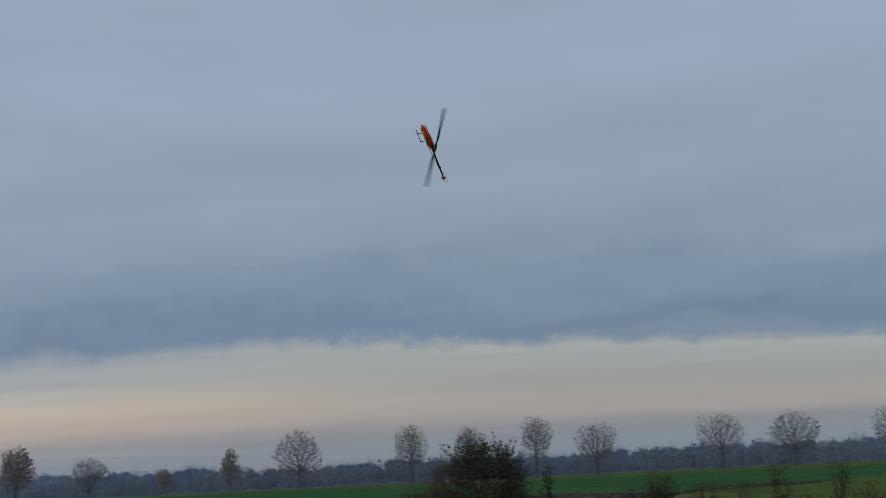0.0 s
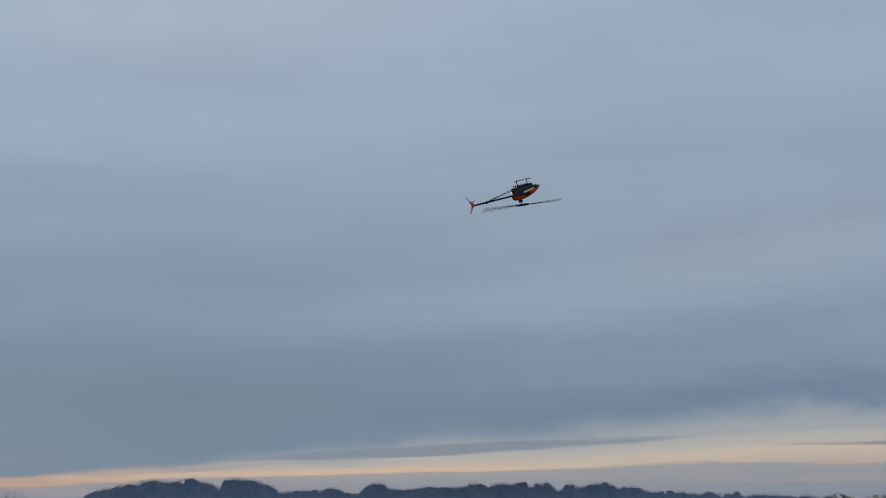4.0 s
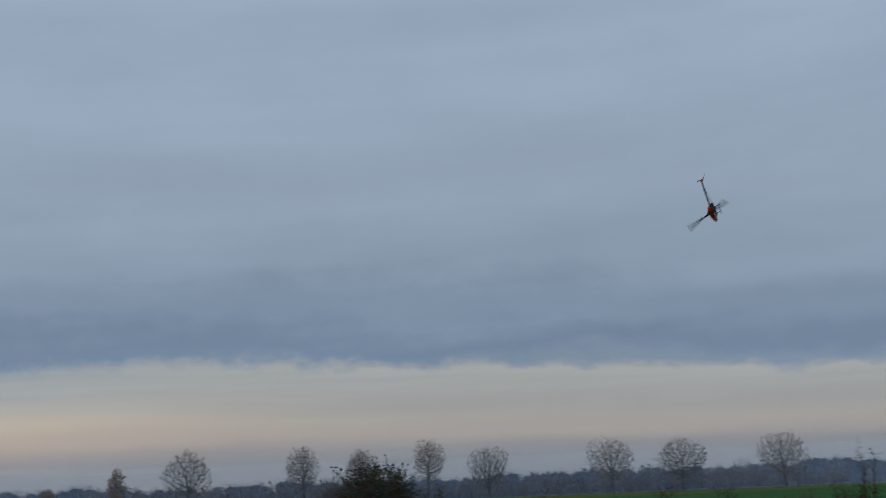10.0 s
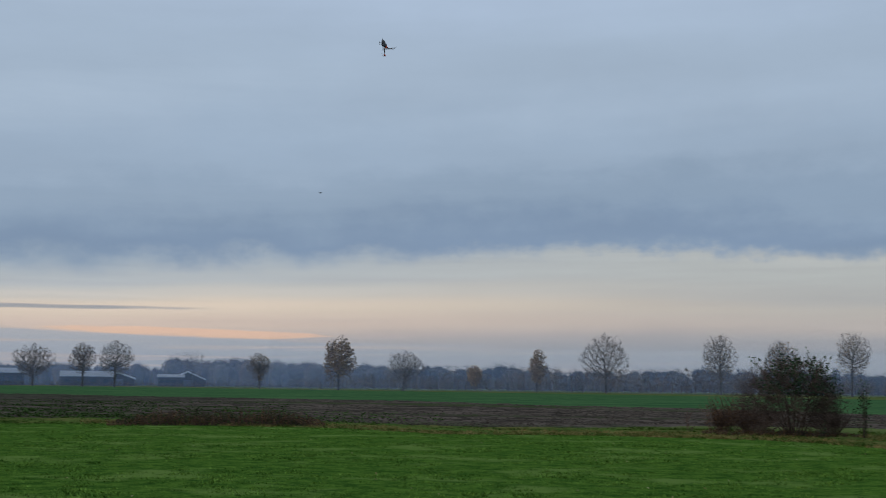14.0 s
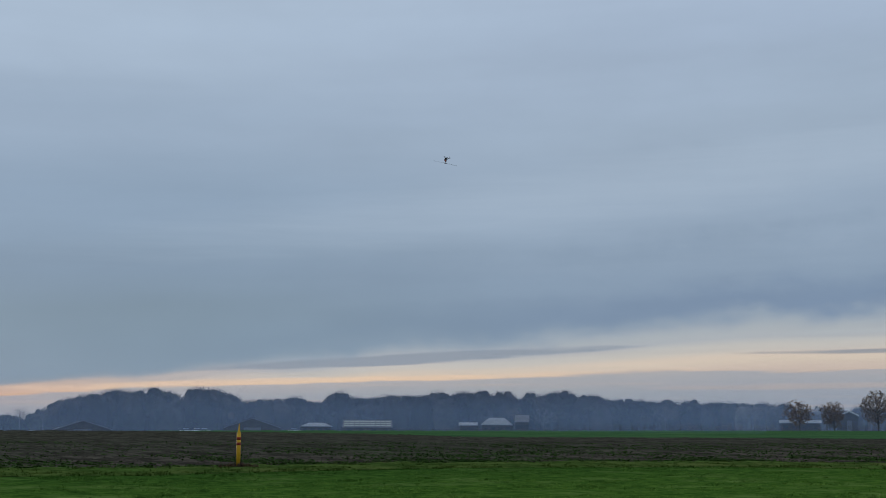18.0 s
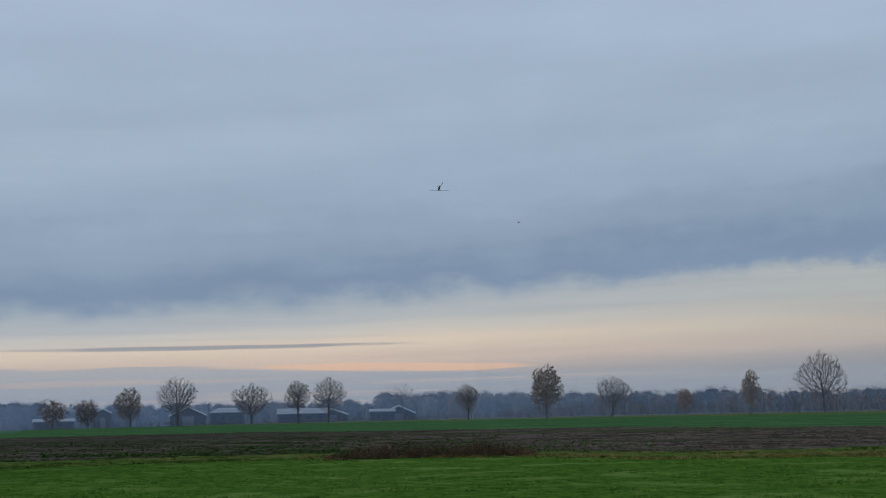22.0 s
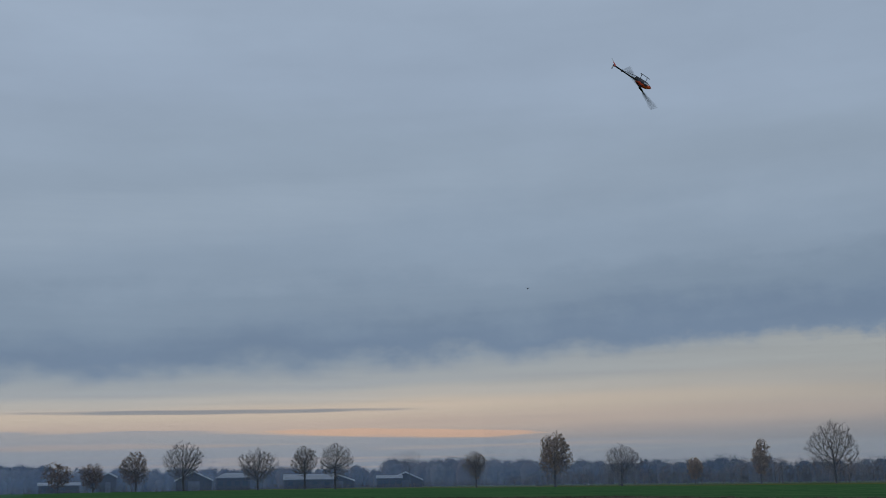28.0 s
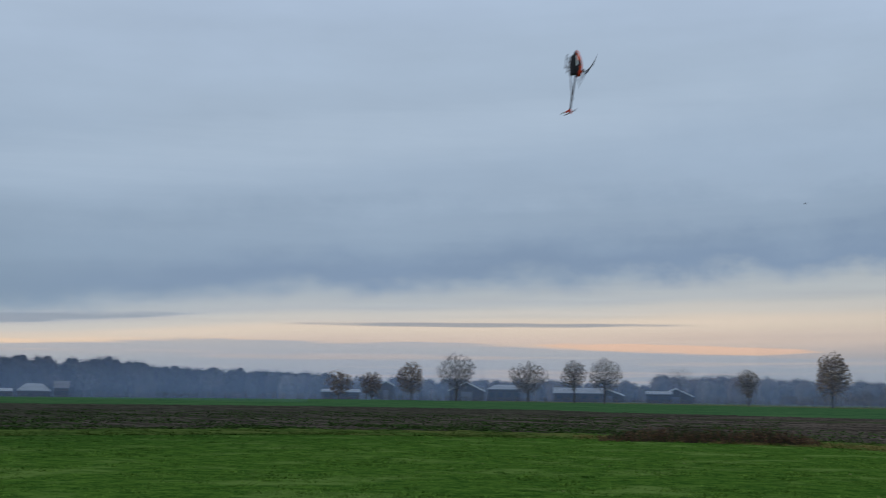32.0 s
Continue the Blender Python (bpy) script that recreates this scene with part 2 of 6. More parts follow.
RUSSET = surface("russet_stems", (0.076, 0.048, 0.040), (0.142, 0.093, 0.075), 1.5, 8.0, bump=0.0, vary=0.5)
BUSHTWIG = surface("brown_bush_twigs", (0.072, 0.050, 0.042), (0.140, 0.100, 0.084), 1.5, 8.0, bump=0.0, vary=0.5)
LEAF = surface("dark_green_leaves", (0.018, 0.044, 0.014), (0.046, 0.090, 0.026), 1.5, 8.0, rough=0.6, bump=0.0, vary=0.6)
DRYLEAF = surface("dry_brown_leaves", (0.110, 0.066, 0.036), (0.210, 0.128, 0.066), 1.5, 8.0, bump=0.0, vary=0.6)
WOODS = surface("far_woods_twigs", (0.021, 0.020, 0.020), (0.052, 0.045, 0.039), 0.05, 0.8, bump=0.0, vary=1.0, c3=(0.070, 0.051, 0.038), patch=0.03)
WOODS_PALE = surface("pale_woods_twigs", (0.060, 0.056, 0.054), (0.130, 0.112, 0.098), 0.05, 0.8, bump=0.0, vary=0.8, c3=(0.113, 0.082, 0.062), patch=0.03)
THICKET = surface("brown_thicket_twigs", (0.095, 0.079, 0.068), (0.215, 0.176, 0.148), 0.06, 0.8, bump=0.0, vary=0.7, c3=(0.215, 0.150, 0.105), patch=0.02)
SCRUB = surface("dark_scrub_twigs", (0.045, 0.040, 0.030), (0.120, 0.098, 0.072), 0.08, 0.8, bump=0.0, vary=0.8, c3=(0.140, 0.092, 0.058), patch=0.03)
OAKLEAF = surface("withered_tree_leaves", (0.250, 0.160, 0.080), (0.440, 0.300, 0.160), 1.5, 8.0, bump=0.0, vary=0.6)


# ---- plan ----
def at(az, dist, z=0.0):
    a = radians(az)
    return Vector((dist * math.sin(a), dist * math.cos(a), z))


def lerp(x, table):
    """Linear interpolation in a table of pairs."""
    return float(np.interp(x, [p[0] for p in table], [p[1] for p in table]))


def gz(x, y):
    """The land falls away gently far to the west."""
    u = -x * 0.996 + y * -0.087
    return -0.0142 * max(0.0, u - 170.0) if u < 900 else -10.4


LAWN_EDGE = ((-180, 60), (-100, 38), (-69, 39.6), (-54.5, 46.8), (-41, 51), (-30, 51), (-19.5, 48.2), (-14, 43.4), (-6.6, 44.2), (0, 43), (3, 41), (5.6, 38.5), (12, 36), (20, 34), (31, 32.5), (60, 32), (180, 60))
SOIL_NEAR = ((-100, 44), (-69, 44.7), (-54.5, 51.8), (-40, 58), (-31, 57), (-20, 53), (-14, 51), (-12, 50), (-4.6, 57), (-2.3, 59.3), (5, 61), (9, 72), (14, 82), (18, 91), (21, 96.5))
SOIL_FAR = ((-100, 200), (-69, 185), (-60, 165), (-54.5, 135), (-41, 150), (-31, 150), (-28, 137), (-15.7, 125), (-9.7, 108), (-3, 103), (5.4, 88), (10, 75), (11, 90), (18, 97), (35, 97))
CROP_FAR = ((-100, 300), (-54, 300), (-40, 315), (-30, 312), (-19, 285), (-3.5, 250), (4, 228), (18, 224), (25, 256), (36, 240))


def mesh_of(name, verts, faces, material, smooth_faces=False):
    me = bpy.data.meshes.new(name)
    me.from_pydata(verts, [], faces)
    for m in (material if isinstance(material, (list, tuple)) else [material]):
        me.materials.append(m)
    if smooth_faces:
        me.polygons.foreach_set("use_smooth", [True] * len(me.polygons))
    me.update()
    return me


def wander(az, size, seed):
    """A ragged sideways drift of a field's edge along the bearing."""
    return size * (noise.noise(Vector((az * 1.1, seed, 0))) + 0.6 * noise.noise(Vector((az * 4.3, seed, 7))) + 0.4 * noise.noise(Vector((az * 15.0, seed, 9))))


def sheet(name, label, az0, az1, near, far, material, lift, na, nr, rough=0.0, seed=0):
    """A field: a sector grid between two edges given along the bearing."""
    verts, faces = [], []
    for i in range(na + 1):
        az = az0 + (az1 - az0) * i / na
        r0, r1 = near(az), far(az)
        for j in range(nr + 1):
            u = j / nr
            r = r0 * (r1 / r0) ** u if r0 > 1 else r0 + (r1 - r0) * u
            p = at(az, r)
            wob = noise.noise(Vector((p.x * 0.9, p.y * 0.9, seed))) * rough * min(1.0, j / 5) if 0 < j < nr else 0.0
            verts.append((p.x, p.y, gz(p.x, p.y) + (lift if j or lift > -0.01 else -0.09) + wob + rough * 0.5 * min(1.0, j / 5) * (j < nr)))
    for i in range(na):
        for j in range(nr):
            a = i * (nr + 1) + j
            faces.append((a, a + 1, a + nr + 2, a + nr + 1))
    ob = new(name, mesh_of(name, verts, faces, material, True))
    return tagged(ob, label, name.replace("_", " ").split(" ")[-1] if name != "ground" else "ground", kind="structure")


sheet("ground", "flat farmland of rough pasture grass reaching the horizon", -180, 180, lambda a: 0.0, lambda a: 4200, PASTURE, -0.06, 180, 60)
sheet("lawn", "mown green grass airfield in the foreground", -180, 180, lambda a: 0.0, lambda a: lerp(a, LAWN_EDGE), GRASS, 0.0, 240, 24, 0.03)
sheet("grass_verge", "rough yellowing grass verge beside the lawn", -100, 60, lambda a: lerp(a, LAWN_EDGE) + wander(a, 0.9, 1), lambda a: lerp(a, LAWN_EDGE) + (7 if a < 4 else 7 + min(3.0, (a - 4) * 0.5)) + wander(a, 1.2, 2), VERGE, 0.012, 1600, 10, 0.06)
sheet("ploughed_field", "brown ploughed field, backlit shade painted in towards the west", -100, 10, lambda a: lerp(a, SOIL_NEAR) + wander(a, 1.0, 3), lambda a: lerp(a, SOIL_FAR) + wander(a, 3.0, 4), SOIL, -0.02, 1160, 40, 0.10)
sheet("crop_field", "bright green young winter crop field", -100, 36, lambda a: lerp(a, SOIL_FAR) + wander(a, 3.0, 4), lambda a: lerp(a, CROP_FAR), CROP, -0.02, 700, 20, 0.10)


# ---- tubes, twigs, leaves ----
class Soup:
    """Vertices and faces gathered for one mesh."""

    def __init__(self):
        self.v, self.f = [], []

    def tube(self, pts, radii, n=3):
        base = len(self.v)
        k = len(pts)
        for i, p in enumerate(pts):
            d = (pts[min(i + 1, k - 1)] - pts[max(i - 1, 0)]).normalized()
            a = d.orthogonal().normalized()
            b = d.cross(a)
            for j in range(n):
                w = 2 * math.pi * j / n
                q = p + (a * math.cos(w) + b * math.sin(w)) * radii[i]
                self.v.append((q.x, q.y, q.z))
        for i in range(k - 1):
            for j in range(n):
                a0, a1 = base + i * n + j, base + i * n + (j + 1) % n
                self.f.append((a0, a1, a1 + n, a0 + n))

    def leaf(self, p, d, size, rng):
        d = d.normalized()
        s = d.cross(Vector((rng.uniform(-1, 1), rng.uniform(-1, 1), rng.uniform(-1, 1)))).normalized() * size * 0.32
        b = len(self.v)
        for q in (p, p + d * size * 0.5 + s, p + d * size, p + d * size * 0.5 - s):
            self.v.append((q.x, q.y, q.z))
        self.f.append((b, b + 1, b + 2, b + 3))

    def tri(self, p, q, w):
        """A thin upright blade from p to q."""
        b = len(self.v)
        s = Vector((-(q - p).y, (q - p).x, 0))
        s = (s.normalized() if s.length > 1e-4 else Vector((1, 0, 0))) * w
        for c in (p - s, p + s, q):
            self.v.append((c.x, c.y, c.z))
        self.f.append((b, b + 1, b + 2))

    def sliver(self, p, q, w, aside):
        """One thin twig as a pointed sliver."""
        b = len(self.v)
        s = (q - p).cross(aside)
        s = (s.normalized() if s.length > 1e-5 else Vector((1, 0, 0))) * (w * 0.5)
        for c in (p - s, p + s, q):
            self.v.append((c.x, c.y, c.z))
        self.f.append((b, b + 1, b + 2))

    def mesh(self, name, material, soft=True):
        return mesh_of(name, self.v, self.f, material, soft)


def part(name, data, parent, label="", m=None):
    """Links a mesh as one object under a thing or a part."""
    ob = new(name, data)
    ob.parent = parent
    if m is not None:
        ob.matrix_basis = m
    if label:
        ob["label"] = label
    return ob


def thing(name, place, label, category, group="", kind="", turn=0.0):
    ob = new(name)
    ob.empty_display_size = 0.2
    ob.matrix_basis = pose(place[0], place[1], place[2], 0, 0, turn)
    return tagged(ob, label, category, group, kind)


def limb(rng, p, d, length, r, steps=3, rise=0.25, wob=0.18):
    """Points of a bending branch."""
    pts, radii = [p.copy()], [r]
    d = d.normalized()
    for i in range(steps):
        d = (d + Vector((rng.uniform(-wob, wob), rng.uniform(-wob, wob), rng.uniform(-wob, wob) + rise / steps))).normalized()
        p = p + d * (length / steps)
        pts.append(p.copy())
        radii.append(r * (1 - 0.62 * (i + 1) / steps))
    return pts, radii


def pick(rng, pts, radii, u):
    """A point, direction and radius at the share u of a branch."""
    k = u * (len(pts) - 1)
    i = min(int(k), len(pts) - 2)
    w = k - i
    return pts[i].lerp(pts[i + 1], w), (pts[i + 1] - pts[i]).normalized(), radii[i] * (1 - w) + radii[i + 1] * w


def ramify(rng, bones, centre, reach, fine, soup, n2, n3=9, n4=6, floor=-0.85):
    """Fills an egg-shaped crown: branches from the bones to points spread evenly over its outline, each with twigs."""
    joints = []
    lobe = rng.uniform(0, 6.28)
    for pts, rr in bones:
        for k in range(9):
            joints.append(pick(rng, pts, rr, 0.25 + 0.75 * k / 8))
    for i in range(n2):
        c = floor + (1 - floor) * (i + 0.5) / n2
        s = math.sqrt(max(0.0, 1 - c * c)) ** (1.0 if c > 0 else 0.6)
        a = i * 2.39996 + rng.uniform(-0.3, 0.3)
        k = (0.12 + 0.88 * rng.random()) ** 0.45 * 0.92 * (1 + 0.14 * math.sin(3 * a + lobe) + 0.10 * math.sin(5 * a - 4 * c + lobe))
        goal = centre + Vector((math.cos(a) * s * reach.x * k, math.sin(a) * s * reach.y * k, c * reach.z * k))
        best = min(joints, key=lambda j: (j[0] - goal).length + 0.5 * max(0.0, j[0].z - goal.z) + rng.random() * reach.x * 0.25)
        p, r = best[0], best[2]
        bow = Vector((rng.uniform(-1, 1), rng.uniform(-1, 1), rng.uniform(-1, 0.3))) * (goal - p).length * 0.12
        pts = [p, p.lerp(goal, 0.5) + bow, goal]
        r = max(fine * 1.6, min(r * 0.7, fine * 4))
        rr = [r, r * 0.7, fine * 0.6]
        soup.tube(pts, rr, 3)
        out = (goal - centre).normalized()
        for j in range(n3):
            p3, d3, _r = pick(rng, pts, rr, 0.25 + 0.75 * (j + rng.random()) / n3)
            side = Vector((rng.uniform(-1, 1), rng.uniform(-1, 1), rng.uniform(-0.8, 0.9)))
            way = (d3 * 0.6 + side * 0.55 + out * 0.5).normalized()
            e3 = p3 + way * reach.x * rng.uniform(0.12, 0.27)
            soup.tube([p3, e3], [fine * 0.55, fine * 0.38], 3)
            for _ in range(n4):
                p4 = p3.lerp(e3, rng.uniform(0.15, 1.0))
                side = Vector((rng.uniform(-1, 1), rng.uniform(-1, 1), rng.uniform(-0.6, 0.9)))
                e4 = p4 + (side * 0.6 + way * 0.6 + out * 0.2).normalized() * reach.x * rng.uniform(0.07, 0.15)
                soup.sliver(p4, e4, fine * 0.8, side)


# ---- branching trees ----
def grow(seed, points, stem, step, kill, straight=0.35, rise=0.06, limit=90):
    """Grows branches from the nodes of a stem towards points spread through a crown; gives nodes and parents."""
    nr = np.random.default_rng(seed)
    pos = [np.array(p, float) for p in stem]
    par = [max(0, i - 1) for i in range(len(stem))]
    way = [pos[1] - pos[0]] + [pos[i] - pos[i - 1] for i in range(1, len(stem))]
    way = [w / (np.linalg.norm(w) + 1e-9) for w in way]
    P = np.array(points, float)
    first = len(stem) * 3 // 5
    gap = np.linalg.norm(P[:, None] - np.array(pos)[None, first:], axis=2)
    near, dist = gap.argmin(1) + first, gap.min(1)
    for _ in range(limit):
        if not len(P):
            break
        total = len(pos)
        A = np.array(pos)
        pull = (P - A[near]) / (dist[:, None] + 1e-9)
        sums = np.zeros((total, 3))
        np.add.at(sums, near, pull)
        hosts = np.unique(near)
        d = sums[hosts]
        d = d / (np.linalg.norm(d, axis=1)[:, None] + 1e-9) + straight * np.array(way)[hosts] + nr.uniform(-0.10, 0.10, (len(hosts), 3)) + np.array((0, 0, rise))
        d /= np.linalg.norm(d, axis=1)[:, None] + 1e-9
        fresh = A[hosts] + d * step
        for h, q, w in zip(hosts, fresh, d):
            pos.append(q)
            par.append(int(h))
            way.append(w)
        gap = (P * P).sum(1)[:, None] + (fresh * fresh).sum(1)[None] - 2 * P @ fresh.T
        k = gap.argmin(1)
        g = np.sqrt(np.maximum(gap[np.arange(len(P)), k], 0))
        closer = g < dist
        near, dist = np.where(closer, k + total, near), np.where(closer, g, dist)
        keep = dist > kill
        P, near, dist = P[keep], near[keep], dist[keep]
    return np.array(pos), np.array(par)


def girths(par, tip, power=2.3, most=9.0):
    """Radii by the branches that each node carries."""
    n = len(par)
    load = np.zeros(n)
    leafy = np.ones(n, bool)
    leafy[par[1:]] = False
    load[leafy] = 1.0
    for i in range(n - 1, 0, -1):
        load[par[i]] += load[i]
    return np.minimum(tip * load ** (1 / power), most)


def prisms(a, b, ra, rb, n=3):
    """Segments from a to b as n-sided tapered tubes: vertices and triangles."""
    d = b - a
    d = d / (np.linalg.norm(d, axis=1)[:, None] + 1e-9)
    ref = np.where(np.abs(d[:, 2:3]) > 0.9, np.array([[1.0, 0, 0]]), np.array([[0, 0, 1.0]]))
    u = np.cross(d, ref)
    u /= np.linalg.norm(u, axis=1)[:, None] + 1e-9
    w = np.cross(d, u)
    rings = []
    for c, r in ((a, ra), (b, rb)):
        for j in range(n):
            t = 2 * math.pi * j / n
            rings.append(c + (u * math.cos(t) + w * math.sin(t)) * r[:, None])
    v = np.stack(rings, 1).reshape(-1, 3)
    tri = []
    for j in range(n):
        k = (j + 1) % n
        tri += [(j, k, n + k), (j, n + k, n + j)]
    f = (np.arange(len(a))[:, None, None] * 2 * n + np.array(tri)[None]).reshape(-1, 3)
    return v, f


def slivers(p, way, length, width, nr):
    """Pointed twigs: one thin triangle each."""
    side = np.cross(way, nr.normal(size=p.shape))
    side /= np.linalg.norm(side, axis=1)[:, None] + 1e-9
    side *= (width * 0.5)[:, None]
    v = np.stack([p - side, p + side, p + way * length[:, None]], 1).reshape(-1, 3)
    return v, np.arange(len(p) * 3).reshape(-1, 3)


def leaflets(p, size, nr):
    """Small lozenge leaves turned at random."""
    a = nr.normal(size=p.shape)
    a /= np.linalg.norm(a, axis=1)[:, None]
    b = np.cross(a, nr.normal(size=p.shape))
    b /= np.linalg.norm(b, axis=1)[:, None] + 1e-9
    s = size[:, None]
    v = np.stack([p, p + a * s * 0.5 + b * s * 0.32, p + a * s, p + a * s * 0.5 - b * s * 0.32], 1).reshape(-1, 3)
    f = (np.arange(len(p))[:, None, None] * 4 + np.array([(0, 1, 2), (0, 2, 3)])[None]).reshape(-1, 3)
    return v, f


def gather(pieces):
    """Joins (vertices, triangles) pieces."""
    vs, fs, base = [], [], 0
    for v, f in pieces:
        vs.append(v)
        fs.append(f + base)
        base += len(v)
    return np.concatenate(vs), np.concatenate(fs)


def mesh_np(name, pieces, material, soft=False):
    v, f = gather(pieces)
    me = bpy.data.meshes.new(name)
    me.vertices.add(len(v))
    me.vertices.foreach_set("co", v.astype(np.float32).ravel())
    me.loops.add(f.size)
    me.loops.foreach_set("vertex_index", f.astype(np.int32).ravel())
    me.polygons.add(len(f))
    me.polygons.foreach_set("loop_start", np.arange(0, f.size, 3, dtype=np.int32))
    if soft:
        me.polygons.foreach_set("use_smooth", np.ones(len(f), dtype=bool))
    me.materials.append(material)
    me.update(calc_edges=True)
    return me


def crown_points(nr, n, heart, half, ch, lobes, droop=0.9):
    """Points through an egg-shaped crown, gathered towards its outline, with soft lobes."""
    g = nr.normal(size=(n, 3))
    g /= np.linalg.norm(g, axis=1)[:, None]
    k = nr.uniform(0.0, 1.0, n) ** 0.40
    a, c = np.arctan2(g[:, 1], g[:, 0]), g[:, 2]
    for j, (ph, am) in enumerate(lobes):
        k *= 1 + am * np.sin((j + 2) * a + ph + 3 * c)
    lower = np.where(c < 0, 1 - (1 - droop) * -c, 1.0)
    return np.array(heart)[None] + np.stack([g[:, 0] * half * k * lower, g[:, 1] * half * k * lower, c * ch * k], 1)


def bare_tree(az, dist, height, left, right, clear, seed, twigs=TWIG, label="", leaves=0.0, fine=0.034, group="trees along the field", count=2200, tufts=4, lead=0.16, net=0.046):
    """A winter tree: a trunk that divides again and again into boughs and branches, and fine twigs out to a rounded outline."""
    nr = np.random.default_rng(seed)
    spot = at(az, dist)
    spot.z = gz(spot.x, spot.y)
    tree = thing("tree", spot, label or "bare winter tree with a rounded twiggy crown beside the field", "tree", group)
    half = (left + right) / 2
    axis = Vector((math.cos(radians(az)), -math.sin(radians(az)), 0))
    mid = axis * ((right - left) / 2)
    cz, ch = (clear + height) / 2, (height - clear) / 2
    heart = (mid.x, mid.y, cz)
    lobes = [(nr.uniform(0, 6.28), nr.uniform(0.05, 0.12)) for _ in range(3)]
    pts = crown_points(nr, count, heart, half * 1.01, ch * 0.97, lobes)
    step = half * net
    up = clear + (height - clear) * lead
    n = max(5, int(up / step))
    stem = [(mid.x * 0.5 * max(0.0, i / n - 0.4) + nr.uniform(-0.04, 0.04), mid.y * 0.5 * max(0.0, i / n - 0.4) + nr.uniform(-0.04, 0.04), -0.3 + (up + 0.3) * i / n) for i in range(n + 1)]
    pos, par = grow(seed, pts, stem, step, step * 1.2, 1.1, 0.12)
    r = girths(par, fine * 0.32, 2.35, height * 0.023)
    r[0] *= 1.5
    idx = np.arange(1, len(pos))
    a, b, ra, rb = pos[par[idx]], pos[idx], r[par[idx]], r[idx]
    ra = np.minimum(ra, np.maximum(rb * 1.6, fine * 0.5))
    ra[: n] = r[par[idx]][: n]
    thick = rb > fine * 0.85
    heavy = rb > fine * 1.8
    slight = thick & ~heavy
    wood = [prisms(a[heavy], b[heavy], ra[heavy], rb[heavy], 6), prisms(a[slight], b[slight], ra[slight], rb[slight], 3)]
    tips = rb < fine * 0.42
    twiggy = ~thick & ~tips
    fines = [prisms(a[twiggy], b[twiggy], ra[twiggy], rb[twiggy], 3)]
    run = (b - a)[tips]
    fines.append(slivers(a[tips], run / (np.linalg.norm(run, axis=1)[:, None] + 1e-9), np.linalg.norm(run, axis=1) * 1.3, np.full(tips.sum(), fine * 0.9), nr))
    slim = idx[r[idx] < fine * 1.25]
    host = np.repeat(slim, tufts)
    m = len(host)
    d = pos[host] - pos[par[host]]
    d /= np.linalg.norm(d, axis=1)[:, None] + 1e-9
    out = pos[host] - np.array(heart)[None]
    out /= np.linalg.norm(out, axis=1)[:, None] + 1e-9
    way = d * 0.6 + out * 0.7 + nr.uniform(-0.45, 0.45, (m, 3)) + np.array((0, 0, 0.15))
    way /= np.linalg.norm(way, axis=1)[:, None]
    p = pos[par[host]] + (pos[host] - pos[par[host]]) * nr.random(m)[:, None]
    size = half * nr.uniform(0.05, 0.13, m)
    fines.append(slivers(p, way, size, np.full(m, fine * 0.70), nr))
    part("trunk", mesh_np("trunk", wood, BARK, True), tree)
    part("crown", mesh_np("crown", fines, twigs), tree)
    if leaves:
        sel = nr.random(m) < leaves
        part("foliage", mesh_np("foliage", [leaflets((p + way * (size * nr.random(m))[:, None])[sel], 0.36 * nr.uniform(0.5, 1.2, sel.sum()), nr)], DRYLEAF if az < -25 else OAKLEAF), tree, "sparse withered brown leaves")
    return tree


D_ROW = 302.0
K_ROW = D_ROW * math.pi / 180
# bearing, crown top, left and right reach, lower edge of the crown, in degrees; seed, leaves
ROW = (
    (-37.33, 1.37, 0.73, 0.57, 0.28, 6, 0.25), (-35.31, 1.77, 0.89, 0.86, 0.45, 5, 0), (-32.08, 1.49, 0.85, 0.80, 0.36, 4, 0.12),
    (-30.01, 1.59, 0.57, 0.53, 0.62, 3, 0.1), (-28.66, 1.72, 0.74, 0.78, 0.50, 2, 0), (-22.36, 1.28, 0.52, 0.47, 0.42, 11, 0.1), (-18.85, 1.97, 0.69, 0.73, 0.50, 1, 0.5),
    (-15.90, 1.47, 0.80, 0.90, 0.36, 22, 0), (-6.78, 2.29, 1.15, 1.0, 0.50, 24, 0), (-1.75, 2.33, 0.82, 0.66, 0.60, 25, 0.06), (0.84, 2.08, 0.71, 0.62, 0.7, 26, 0.12),
    (3.78, 2.42, 0.69, 0.84, 0.85, 27, 0.05), (6.50, 1.99, 0.97, 0.96, 0.34, 28, 0), (12.00, 2.14, 1.07, 0.96, 0.45, 29, 0), (15.04, 1.99, 1.09, 1.13, 0.40, 30, 0), (19.42, 2.10, 1.15, 1.08, 0.40, 31, 0))
for az, top, le, ri, cb, seed, lv in ROW:
    base = 1.7
    slim_tree = (le + ri) < 1.6
    bare_tree(az, D_ROW, top * K_ROW + base, le * K_ROW, ri * K_ROW, max(0.9, (cb - 0.36) * K_ROW + base), seed, TWIG_BROWN if lv > 0.2 else TWIG, leaves=lv * (0.25 if lv < 0.5 else 0.5),
              label="bare winter tree with a few withered brown leaves beside the field" if lv else "", lead=0.34 if slim_tree else 0.14)


